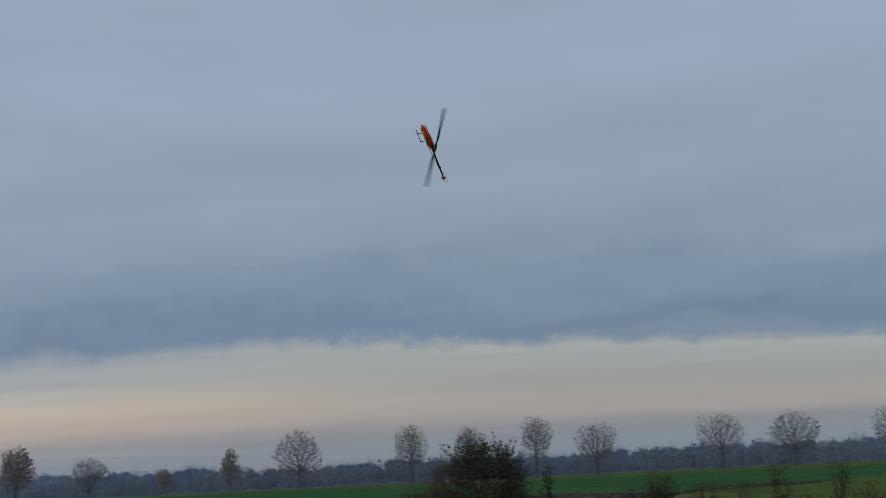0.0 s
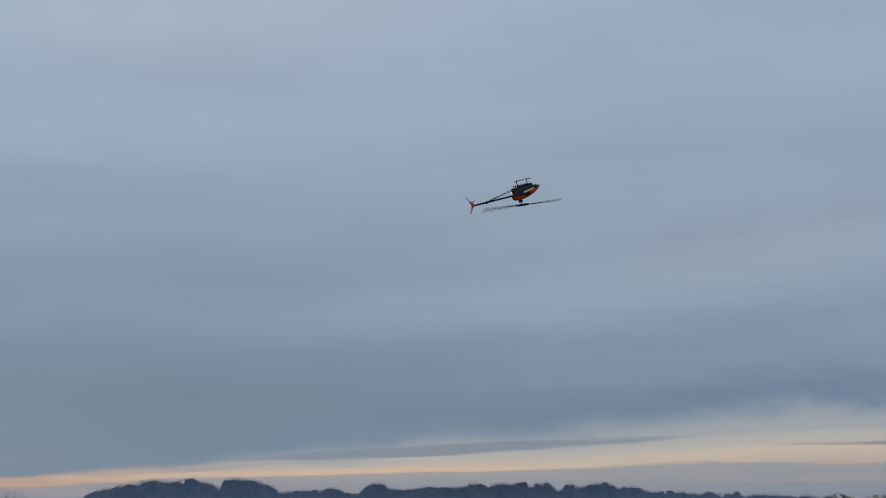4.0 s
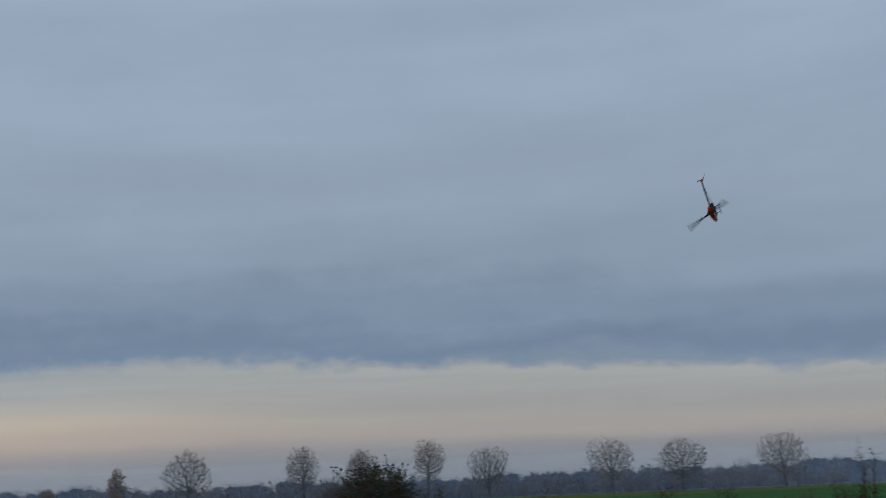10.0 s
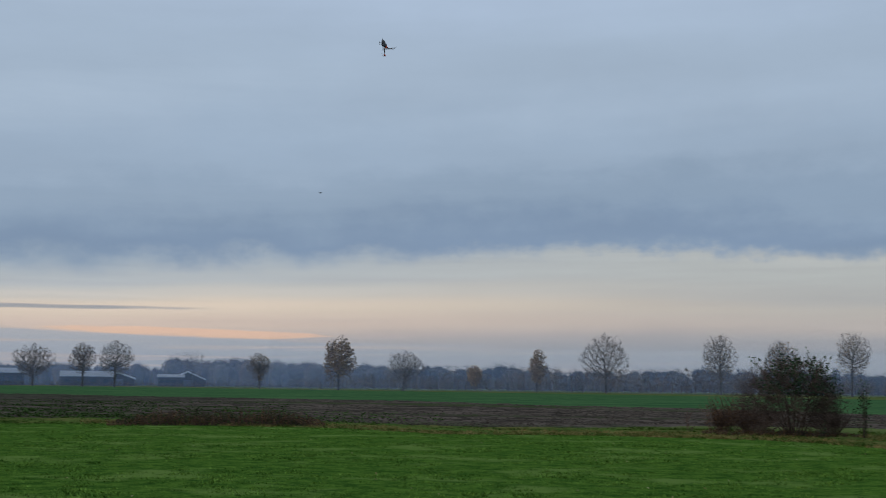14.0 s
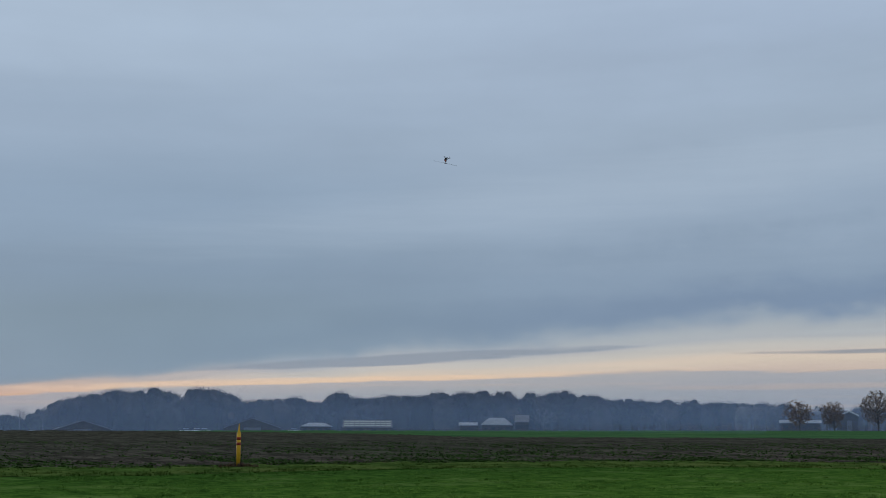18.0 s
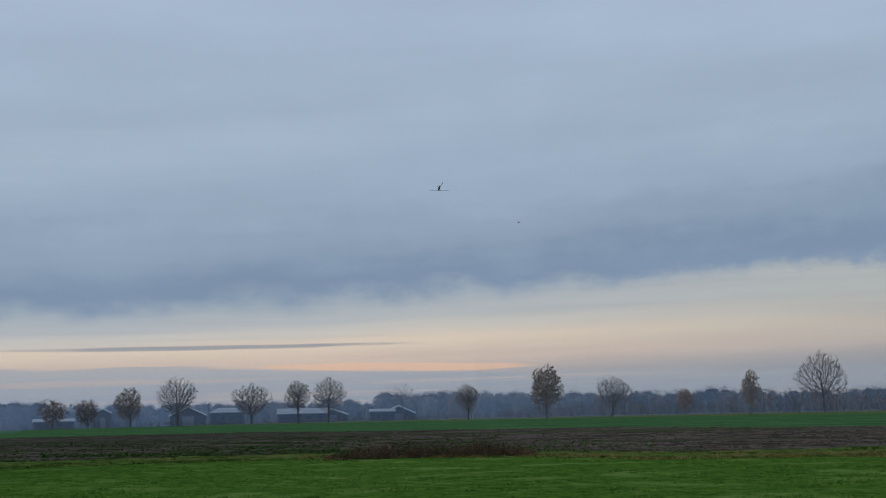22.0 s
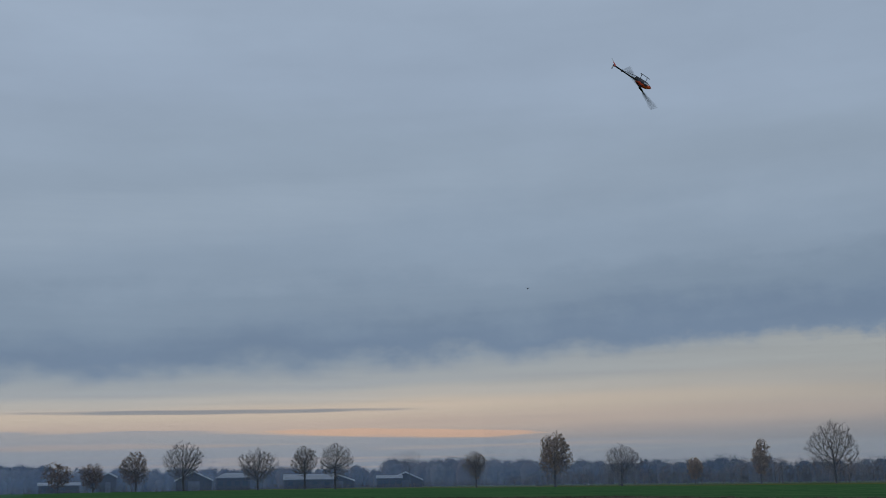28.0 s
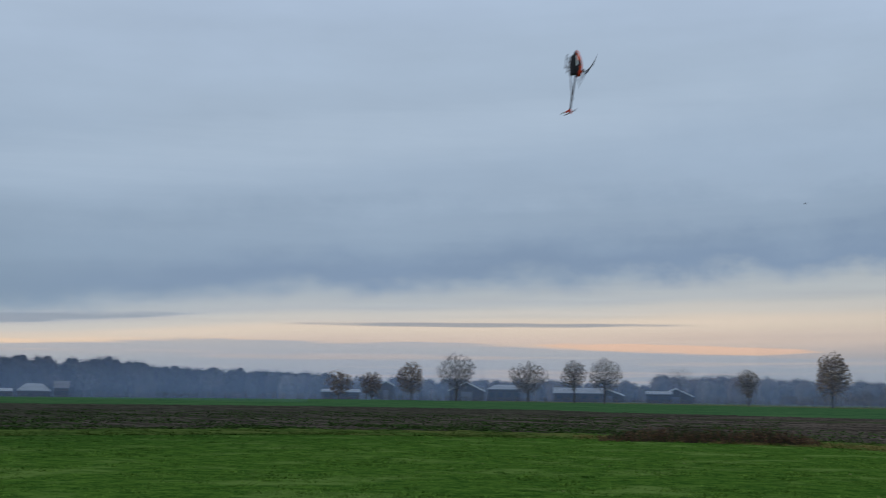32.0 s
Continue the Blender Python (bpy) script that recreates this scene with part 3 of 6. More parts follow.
# ---- far woods ----
def sample_tree(seed, bushy=False, count=150, tufts=5, broad=0.012, cloudy=0):
    """One tree of height 1 as plain arrays: boughs as tubes, twigs as slivers."""
    nr = np.random.default_rng(seed)
    lobes = [(nr.uniform(0, 6.28), nr.uniform(0.04, 0.13)) for _ in range(3)]
    if bushy:
        pts = crown_points(nr, count, (0, 0, 0.45), 0.5, 0.55, lobes)
        pts = pts[pts[:, 2] > 0.05]
        stem = [(0, 0, 0.0), (0.01, 0, 0.05), (0, 0.01, 0.1)]
    else:
        low = nr.uniform(0.05, 0.2)
        pts = crown_points(nr, count, (0, 0, (1 + low) / 2), 0.40, (1 - low) / 2, lobes)
        top = low + 0.35
        stem = [(nr.uniform(-.01, .01), nr.uniform(-.01, .01), top * i / 8 - 0.02) for i in range(9)]
    pos, par = grow(seed, pts, stem, 0.055, 0.065)
    r = girths(par, 0.0022, 2.2, 0.02)
    idx = np.arange(1, len(pos))
    bough = idx[r[idx] > 0.0045]
    host = np.repeat(idx[r[idx] < 0.0075], tufts)
    m = len(host)
    d = pos[host] - pos[par[host]]
    d /= np.linalg.norm(d, axis=1)[:, None] + 1e-9
    way = d * 0.6 + nr.uniform(-0.8, 0.8, (m, 3)) + np.array((0, 0, 0.15))
    way /= np.linalg.norm(way, axis=1)[:, None]
    p = pos[par[host]] + (pos[host] - pos[par[host]]) * nr.random(m)[:, None]
    pieces = [prisms(pos[par[bough]], pos[bough], np.minimum(r[par[bough]], r[bough] * 1.7), r[bough], 3), slivers(p, way, nr.uniform(0.035, 0.095, m), np.full(m, broad), nr)]
    if cloudy:
        centre = np.array((0, 0, 0.45 if bushy else (1 + low) / 2))
        p = crown_points(nr, cloudy, centre, 0.5 if bushy else 0.39, 0.53 if bushy else (1 - low) / 2 * 0.90, lobes)
        out = p - centre
        way = out / (np.linalg.norm(out, axis=1)[:, None] + 1e-9) * 0.5 + nr.uniform(-0.7, 0.7, (cloudy, 3)) + np.array((0, 0, 0.25))
        way /= np.linalg.norm(way, axis=1)[:, None]
        pieces.append(slivers(p, way, nr.uniform(0.022, 0.06, cloudy), np.full(cloudy, broad), nr))
    return gather(pieces)


SAMPLES = [sample_tree(900 + k, False, 45, 3, 0.011, 260) for k in range(6)]
BUSHES = [sample_tree(920 + k, True, 20, 3, 0.017, 200) for k in range(4)]


def lump(nr, na, nc, low):
    """A closed ragged dome of radius 1."""
    a, c = np.meshgrid(np.arange(na) * 6.2832 / na, np.sin(np.linspace(low, 1.5708, nc + 1)))
    k = nr.uniform(0.80, 1.12, a.shape)
    k[-1] = 0.98
    s = np.sqrt(np.maximum(0, 1 - c * c)) * k
    v = np.stack([np.cos(a) * s, np.sin(a) * s, c * k], 2).reshape(-1, 3)
    p = (np.arange(nc)[:, None] * na + np.arange(na)[None]).ravel()
    q = (np.arange(nc)[:, None] * na + (np.arange(na)[None] + 1) % na).ravel()
    return v, np.concatenate([np.stack([p, q, q + na], 1), np.stack([p, q + na, p + na], 1)])


def dome(nr, core):
    """The dense heart of a far crown, of height and width 1: a rounded mass with smaller rounded masses breaking out of it."""
    v, f = lump(nr, 12, 6, -0.5)
    v = v * np.array((0.40, 0.40, 0.42)) * core + np.array((0, 0, 0.50))
    v[:12, 2] = -0.02
    pieces = [(v, f)]
    for i in range(5 if core > 0.8 else 0):
        t, e = i * 2.4 + nr.uniform(-0.5, 0.5), nr.uniform(0.1, 1.35)
        size = nr.uniform(0.09, 0.17)
        spot = np.array((math.cos(t) * math.cos(e) * 0.36, math.sin(t) * math.cos(e) * 0.36, 0.50 + math.sin(e) * 0.36)) * np.array((core, core, 1.0))
        v, f = lump(nr, 9, 4, -0.9)
        pieces.append((v * size * core * np.array((1, 1, 0.85)) + spot, f))
    return gather(pieces)


def fringe(seed, n=620):
    """Short twigs round the outline of a dense far crown."""
    nr = np.random.default_rng(seed)
    g = nr.normal(size=(n, 3))
    g[:, 2] = np.abs(g[:, 2])
    g /= np.linalg.norm(g, axis=1)[:, None]
    p = g * nr.uniform(0.84, 1.02, n)[:, None] * np.array((0.46, 0.46, 0.48)) + np.array((0, 0, 0.50))
    way = g * 0.5 + nr.uniform(-0.8, 0.8, (n, 3)) + np.array((0, 0, 0.1))
    way /= np.linalg.norm(way, axis=1)[:, None]
    return slivers(p, way, nr.uniform(0.022, 0.055, n), np.full(n, 0.018), nr)


DENSE = [fringe(910 + k) for k in range(6)]


def woods(label, az0, az1, d0, d1, count, heights, seed, spread=1.0, material=WOODS, bushy=False, core=0.0, even=0.55):
    """A belt of far bare trees and scrub, too many to count."""
    nr = np.random.default_rng(seed)
    pieces = []
    kinds = BUSHES if bushy else DENSE if core > 0.8 else SAMPLES
    for i in range(count):
        az = az0 + (az1 - az0) * (i + nr.random()) / count
        d = nr.uniform(d0, d1)
        p = at(az, d)
        ground = gz(p.x, p.y)
        h = (lerp(az, heights) * math.pi / 180 * d + EYE - ground) * (nr.uniform(0.86, 1.05) if nr.random() < even else nr.uniform(0.5, 0.92))
        h = max(h, 1.2)
        w = h * nr.uniform(0.8, 1.25) * spread
        t = nr.uniform(0, 6.283)
        turn = np.array(((math.cos(t), math.sin(t), 0), (-math.sin(t), math.cos(t), 0), (0, 0, 1.0)))
        size, place = np.array((w, w, h)), np.array((p.x, p.y, ground))
        v, f = kinds[int(nr.integers(len(kinds)))]
        pieces.append((v @ turn * size + place, f))
        if core:
            v, f = dome(nr, core)
            pieces.append((v @ turn * size + place, f))
            if core < 0.8:
                v, f = DENSE[i % len(DENSE)]
                pieces.append((v @ turn * size * core * 1.04 + place + np.array((0, 0, h * (0.5 - 0.52 * core))), f))
    return tagged(new("far_woods", mesh_np("far_woods", pieces, material)), label, "woods", kind="stuff")


WOOD_TOP_W = ((-100, 0.75), (-95.9, 0.67), (-91, 0.42), (-89, 0.3), (-87, 0.02), (-80, 0.1), (-74.5, 0.05), (-73.6, 0.3), (-72.6, 0.85), (-71, 1.1), (-68.8, 1.25), (-66.4, 1.27), (-65.4, 0.75), (-64, 0.8), (-63.2, 1.0), (-62.5, 0.75), (-61.6, 0.75), (-60.9, 1.12), (-59.9, 0.85), (-59, 0.95), (-57.5, 0.95), (-55.9, 1.3), (-55, 1.36), (-54, 1.2), (-53, 1.1), (-51.5, 1.22), (-50, 1.15), (-49, 0.95), (-47.5, 0.8), (-44, 0.85), (-40, 0.7))
WOOD_TOP_W = tuple((a, e + 0.17) for a, e in WOOD_TOP_W)
WOOD_TOP_E = ((-42, 0.75), (-34, 0.7), (-30, 0.65), (-27, 0.7), (-26, 1.0), (-23.5, 1.0), (-20, 0.85), (-18, 0.9), (-16, 0.7), (-13, 0.85), (-11, 0.9), (-8, 0.8), (-5, 0.7), (-3, 0.85), (0, 0.85), (5, 0.75), (8, 0.85), (14, 0.8), (20, 0.75), (25, 0.6), (32, 0.6), (40, 0.6))
LOW_TOP = ((-60, -0.36), (-52, -0.24), (-46, -0.1), (-28, -0.12), (-24, -0.1), (-18, -0.02), (-12, 0.02), (-6, 0.1), (-1, 0.1), (5, 0.0), (10, 0.05), (16, 0.05), (22, 0.0))
MID_TOP = ((-21, 0.2), (-18, 0.35), (-15, 0.45), (-12, 0.5), (-10.5, 0.85), (-8, 0.65), (-5, 0.7), (-3, 0.85), (-1, 0.75), (2, 0.5), (7, 0.5), (9, 0.8), (12, 0.55), (16, 0.7), (18, 0.6), (22, 0.4))
UNDER_TOP = ((-24, 0.25), (-14, 0.3), (-5, 0.42), (5, 0.4), (14, 0.4), (24, 0.25))
WOOD_TOP_E = tuple((a, e + 0.15) for a, e in WOOD_TOP_E)
LOW_TOP = tuple((a, e + 0.08) for a, e in LOW_TOP)
MID_TOP = tuple((a, e + 0.08) for a, e in MID_TOP)
woods("hazy blue-grey belt of bare woodland on the western horizon", -106, -73, 520, 640, 230, WOOD_TOP_W, 41, 0.85, core=0.98, even=0.45)
woods("hazy blue-grey mass of bare woodland behind the farms", -73.5, -41, 520, 680, 380, WOOD_TOP_W, 42, 0.8, core=0.98, even=0.45)
woods("hazy blue-grey belt of bare woodland behind the tree row", -43, -14, 430, 540, 150, WOOD_TOP_E, 43, 0.95, material=WOODS_PALE, core=0.78)
woods("hazy grey-brown belt of bare woodland behind the tree row", -15, 24, 400, 500, 180, WOOD_TOP_E, 44, 1.0, material=WOODS_PALE, core=0.66)
woods("hazy brown undergrowth at the foot of the woods", -24, 24, 372, 396, 200, UNDER_TOP, 48, 1.3, material=THICKET, bushy=True)
woods("hazy blue-grey belt of distant woodland", 20, 42, 700, 900, 130, WOOD_TOP_E, 45, 1.0, core=0.9)
woods("grey-brown thicket of bare saplings behind the tree row", -21, 22, 318, 345, 230, MID_TOP, 47, 0.85, material=THICKET)
woods("brown scrub along the field edge", -60, 22, 306, 314, 470, LOW_TOP, 46, 1.5, material=SCRUB, bushy=True)

# single trees before and beside the woods: bearing, distance, top, reach left and right, crown's lower edge, seed, leaves
for az, d, top, le, ri, cb, seed, lv in (
        (-40.57, 330, 0.98, 0.62, 0.58, -0.15, 51, 0.5), (-39.12, 330, 0.91, 0.58, 0.45, -0.2, 52, 0.5), (-25.32, 380, 1.38, 0.77, 0.66, 0.4, 53, 0), (-9.89, 305, 1.61, 0.34, 0.40, 0.0, 54, 0.55),
        (-12.7, 318, 0.85, 0.35, 0.35, -0.1, 55, 0.5), (-42.6, 420, 0.8, 0.6, 0.6, 0.0, 56, 0.3), (-46.3, 440, 0.85, 0.7, 0.7, 0.0, 57, 0),
        (24.38, 600, 1.16, 0.39, 0.49, 0.31, 61, 0), (25.51, 620, 0.77, 0.39, 0.40, 0.1, 62, 0), (26.25, 600, 0.75, 0.22, 0.31, 0.25, 63, 0), (27.22, 560, 1.06, 0.35, 0.43, 0.38, 64, 0),
        (28.18, 600, 0.76, 0.35, 0.20, 0.2, 65, 0), (30.01, 540, 1.31, 0.66, 0.56, 0.45, 66, 0), (31.62, 560, 0.9, 0.3, 0.4, 0.25, 67, 0), (21.6, 400, 1.0, 0.5, 0.4, 0.1, 68, 0), (17.6, 360, 1.0, 0.5, 0.5, 0.1, 69, 0),
        (-53.0, 440, 0.65, 0.45, 0.45, 0.0, 71, 0.3), (-51.7, 440, 0.60, 0.7, 0.7, -0.2, 72, 0), (-74.65, 460, 0.45, 0.3, 0.3, -0.1, 73, 0), (-73.7, 470, 0.46, 0.27, 0.27, -0.1, 74, 0),
        (-86.02, 480, 0.42, 0.4, 0.4, -0.2, 75, 0), (-85.1, 480, 0.42, 0.4, 0.4, -0.3, 76, 0), (-83.2, 480, 0.58, 0.55, 0.6, -0.3, 77, 0), (-80.9, 480, 0.2, 0.6, 0.6, -0.4, 78, 0), (-78.7, 480, 0.55, 0.3, 0.3, -0.3, 79, 0), (-76.76, 480, 0.80, 1.05, 0.95, -0.35, 80, 0.2), (-79.83, 470, 0.92, 0.2, 0.2, -0.4, 81, 0.5)):
    k = d * math.pi / 180
    p = at(az, d)
    base = EYE - gz(p.x, p.y)
    bare_tree(az, d, top * k + base, le * k, ri * k, max(0.6, cb * k + base), seed, THICKET if az < -42 else TWIG_BROWN if lv > 0.2 else TWIG, leaves=lv * (0.25 if lv < 0.5 else 0.5), fine=0.030 * d / 300, count=900 if d < 345 else 380, tufts=4, net=0.058 if d < 345 else 0.075,
              label="bare tree with some withered brown leaves before hazy woods" if lv else "bare winter tree standing in haze before the far woods", group="far single trees")

# bare trees scattered through the belt behind the row
rng = random.Random(90)
for i in range(16):
    az = -14.0 + 36.0 * (i + rng.random() * 0.8) / 16
    d = rng.uniform(356, 385)
    k = d * math.pi / 180
    top = rng.uniform(0.55, 1.0)
    w = rng.uniform(0.3, 0.5)
    bare_tree(az, d, top * k + EYE, w * k, w * k * rng.uniform(0.8, 1.1), 0.0 * k + EYE, 300 + i, fine=0.036, count=300, tufts=4, net=0.085,
              label="slim bare tree in haze behind the tree row", group="far single trees")


# ---- the model helicopter ----
ORANGE = surface("orange_paint", (0.85, 0.085, 0.010), (0.92, 0.11, 0.014), 4.0, 30.0, rough=0.35, bump=0.0)
RED = surface("red_orange_paint", (0.62, 0.05, 0.02), (0.70, 0.07, 0.025), 4.0, 30.0, rough=0.35, bump=0.0)
BLACK = surface("black_carbon", (0.012, 0.012, 0.014), (0.022, 0.022, 0.026), 10.0, 80.0, rough=0.4, bump=0.1)
WHITE = surface("white_paint", (0.72, 0.72, 0.72), (0.80, 0.80, 0.80), 4.0, 30.0, rough=0.4, bump=0.0)
METAL = surface("dull_aluminium", (0.30, 0.30, 0.32), (0.42, 0.42, 0.44), 8.0, 60.0, rough=0.4, metal=0.9, bump=0.0)
BLADEMAT = surface("dark_rotor_blade", (0.030, 0.032, 0.036), (0.045, 0.047, 0.052), 4.0, 30.0, rough=0.45, bump=0.0)


def loft(sections, material_of, materials, n=20):
    """A closed hull through elliptic sections (x, half width, half height, centre z)."""
    v, f, mi = [], [], []
    for x, ry, rz, cz in sections:
        for j in range(n):
            w = 2 * math.pi * j / n
            v.append((x, ry * math.cos(w), cz + rz * math.sin(w)))
    for i in range(len(sections) - 1):
        for j in range(n):
            a, b = i * n + j, i * n + (j + 1) % n
            f.append((a, b, b + n, a + n))
            mi.append(material_of(i, j / n))
    k = len(v)
    f.append(tuple(range(n - 1, -1, -1)))
    f.append(tuple(range(k - n, k)))
    mi += [0, 0]
    me = mesh_of("hull", v, f, materials, True)
    for p, m in zip(me.polygons, mi):
        p.material_index = m
    return me


def rod(pts, r, material, name="rod", n=8):
    s = Soup()
    pts = [Vector(p) for p in pts]
    s.tube(pts, [r] * len(pts), n)
    s.f.append(tuple(range(n - 1, -1, -1)))
    s.f.append(tuple(range(len(s.v) - n, len(s.v))))
    return s.mesh(name, material)


def block(name, lo, hi, material, bevel=0.01):
    bm = bmesh.new()
    bmesh.ops.create_cube(bm, size=1)
    for vert in bm.verts:
        vert.co = Vector([lo[i] + (hi[i] - lo[i]) * (vert.co[i] + 0.5) for i in range(3)])
    if bevel:
        bmesh.ops.bevel(bm, geom=bm.edges[:], offset=bevel, segments=1, affect="EDGES")
    me = bpy.data.meshes.new(name)
    bm.to_mesh(me)
    bm.free()
    me.materials.append(material)
    return me


def blade_mesh(name, r0, r1, chord, thick, material):
    """An aerofoil blade along +x with a rounded tip."""
    v, f = [], []
    st = [(r0, 0.45), (r0 + (r1 - r0) * 0.12, 1.0), (r0 + (r1 - r0) * 0.9, 1.0), (r1 * 0.985, 0.85), (r1, 0.4)]
    for x, k in st:
        for u, w in ((0.32, 0.0), (0.15, 0.5), (-0.15, 0.4), (-0.68, 0.0), (-0.15, -0.4), (0.15, -0.5)):
            v.append((x, u * chord * k, w * thick))
    for i in range(len(st) - 1):
        for j in range(6):
            a, b = i * 6 + j, i * 6 + (j + 1) % 6
            f.append((a, b, b + 6, a + 6))
    f.append(tuple(range(5, -1, -1)))
    f.append(tuple(range(len(v) - 6, len(v))))
    return mesh_of(name, v, f, material, True)


def craft(x, y, z, a, b, c, d):
    """A pose from a place and a quaternion."""
    from mathutils import Quaternion
    return Matrix.Translation((x, y, z)) @ Quaternion((a, b, c, d)).to_matrix().to_4x4()


def make_helicopter():
    heli = thing("model_helicopter", (0, 20, 8), "black and orange radio-controlled model helicopter flying aerobatics", "model helicopter")

    def paint(i, w):
        # faces run round the hull: 4 and 5 on top, 0 and 9 at the flanks, 14 and 15 below
        k = int(w * 20 + 0.5)
        k = min(k, 9 - k) if k < 10 else -1
        # the upper front is orange, the rear top red, the flanks and belly black with a white spot
        if (i >= 4 and k >= 1) or (i >= 6 and k >= 0) or (i == 3 and k >= 3):
            return 0
        if k >= 3 or (i < 2 and k >= 1):
            return 2
        if k == 2 and i == 2:
            return 0
        if k == 0 and i in (3, 4):
            return 3
        return 1

    part("canopy", loft([(-0.125, 0.019, 0.03, 0.04), (-0.085, 0.040, 0.072, 0.03), (-0.015, 0.057, 0.099, 0.014), (0.09, 0.065, 0.108, -0.005), (0.20, 0.063, 0.098, -0.025), (0.30, 0.049, 0.074, -0.045), (0.37, 0.031, 0.046, -0.06), (0.415, 0.012, 0.02, -0.07), (0.425, 0.003, 0.004, -0.072)],
                        paint, [ORANGE, BLACK, RED, WHITE]), heli, "black canopy with orange nose, red-orange rear top and white spots")
    part("frame", block("frame", (-0.10, -0.035, -0.13), (0.16, 0.035, -0.02), BLACK, 0.012), heli, "black carbon side frames")
    part("battery", block("battery", (0.02, -0.03, -0.155), (0.30, 0.03, -0.11), BLACK, 0.01), heli)
    part("tail_boom", rod([(-0.06, 0, 0.0), (-0.855, 0, 0.0)], 0.016, BLACK, "tail_boom", 10), heli, "slim black carbon tail boom")
    for sy in (-1, 1):
        part("boom_brace", rod([(-0.08, sy * 0.035, -0.11), (-0.58, sy * 0.012, -0.006)], 0.005, BLACK, "boom_brace", 6), heli)
    part("brace_clamp", block("brace_clamp", (-0.60, -0.022, -0.022), (-0.57, 0.022, 0.022), BLACK, 0.005), heli)
    part("tail_case", block("tail_case", (-0.875, -0.018, -0.022), (-0.82, 0.018, 0.026), BLACK, 0.008), heli)
    outline = [(-0.815, 0.018), (-0.87, 0.018), (-0.900, 0.062), (-0.875, 0.062), (-0.815, -0.018), (-0.87, -0.018), (-0.895, -0.085), (-0.862, -0.085)]
    fin = mesh_of("tail_fin", [(x, y, z) for y in (0.019, 0.023) for x, z in outline],
                  [(0, 1, 2, 3), (4, 7, 6, 5), (0, 4, 5, 1), (8, 11, 10, 9), (12, 13, 14, 15), (8, 9, 13, 12), (0, 3, 11, 8), (3, 2, 10, 11), (2, 1, 9, 10), (4, 12, 15, 7), (7, 15, 14, 6), (6, 14, 13, 5), (1, 5, 13, 9), (0, 8, 12, 4)], RED)
    fin = part("tail_fin", fin, heli, "red-orange swept tail fin")
    tip = [(-0.862, -0.087), (-0.895, -0.087), (-0.930, -0.175), (-0.908, -0.178)]
    part("fin_tip", mesh_of("fin_tip", [(x, y, z) for y in (0.0195, 0.0225) for x, z in tip], [(0, 3, 2, 1), (4, 5, 6, 7), (0, 1, 5, 4), (1, 2, 6, 5), (2, 3, 7, 6), (3, 0, 4, 7)], WHITE), fin, "pale tip of the tail fin")
    # landing gear
    for sy in (-1, 1):
        part("skid", rod([(0.285, sy * 0.10, -0.197), (0.26, sy * 0.10, -0.212), (0.0, sy * 0.10, -0.212), (-0.02, sy * 0.10, -0.207)], 0.007, BLACK, "skid", 6), heli, "black landing skid")
    for x in (0.205, 0.02):
        part("skid_strut", rod([(x, -0.10, -0.212), (x, -0.085, -0.16), (x, -0.035, -0.13), (x, 0.035, -0.13), (x, 0.085, -0.16), (x, 0.10, -0.212)], 0.009, BLACK, "skid_strut", 6), heli)
    part("mast", rod([(0, 0, 0.06), (0, 0, 0.205)], 0.009, METAL, "mast", 8), heli, "steel rotor mast")
    part("swashplate", rod([(0, 0, 0.125), (0, 0, 0.145)], 0.036, BLACK, "swashplate", 14), heli)
    rotor = part("main_rotor", block("main_rotor", (-0.075, -0.022, -0.016), (0.075, 0.022, 0.016), BLACK, 0.006), heli, "two-bladed main rotor, spinning", pose(0, 0, 0.21))
    for k in range(2):
        part("blade_grip", rod([(0.055, 0, 0), (0.13, 0, 0)], 0.017, BLACK, "blade_grip", 8), rotor, "", pose(0, 0, 0, 0, 0, 180 * k))
        part("rotor_blade", blade_mesh("rotor_blade", 0.11, 0.79, 0.052, 0.007, BLADEMAT), rotor, "long dark rotor blade", pose(0, 0, 0, 4, 0, 180 * k))
    tail = part("tail_rotor", rod([(0, -0.012, 0), (0, 0.03, 0)], 0.012, METAL, "tail_rotor", 8), heli, "small two-bladed tail rotor", pose(-0.85, -0.045, 0.0))
    for k in range(2):
        part("tail_blade", blade_mesh("tail_blade", 0.02, 0.135, 0.022, 0.004, METAL), tail, "", pose(0, 0, 0, 0, 180 * k, 0) @ pose(0, 0, 0, 90, 0, 0))
    return heli, rotor, tail


helicopter, main_rotor, tail_rotor = make_helicopter()


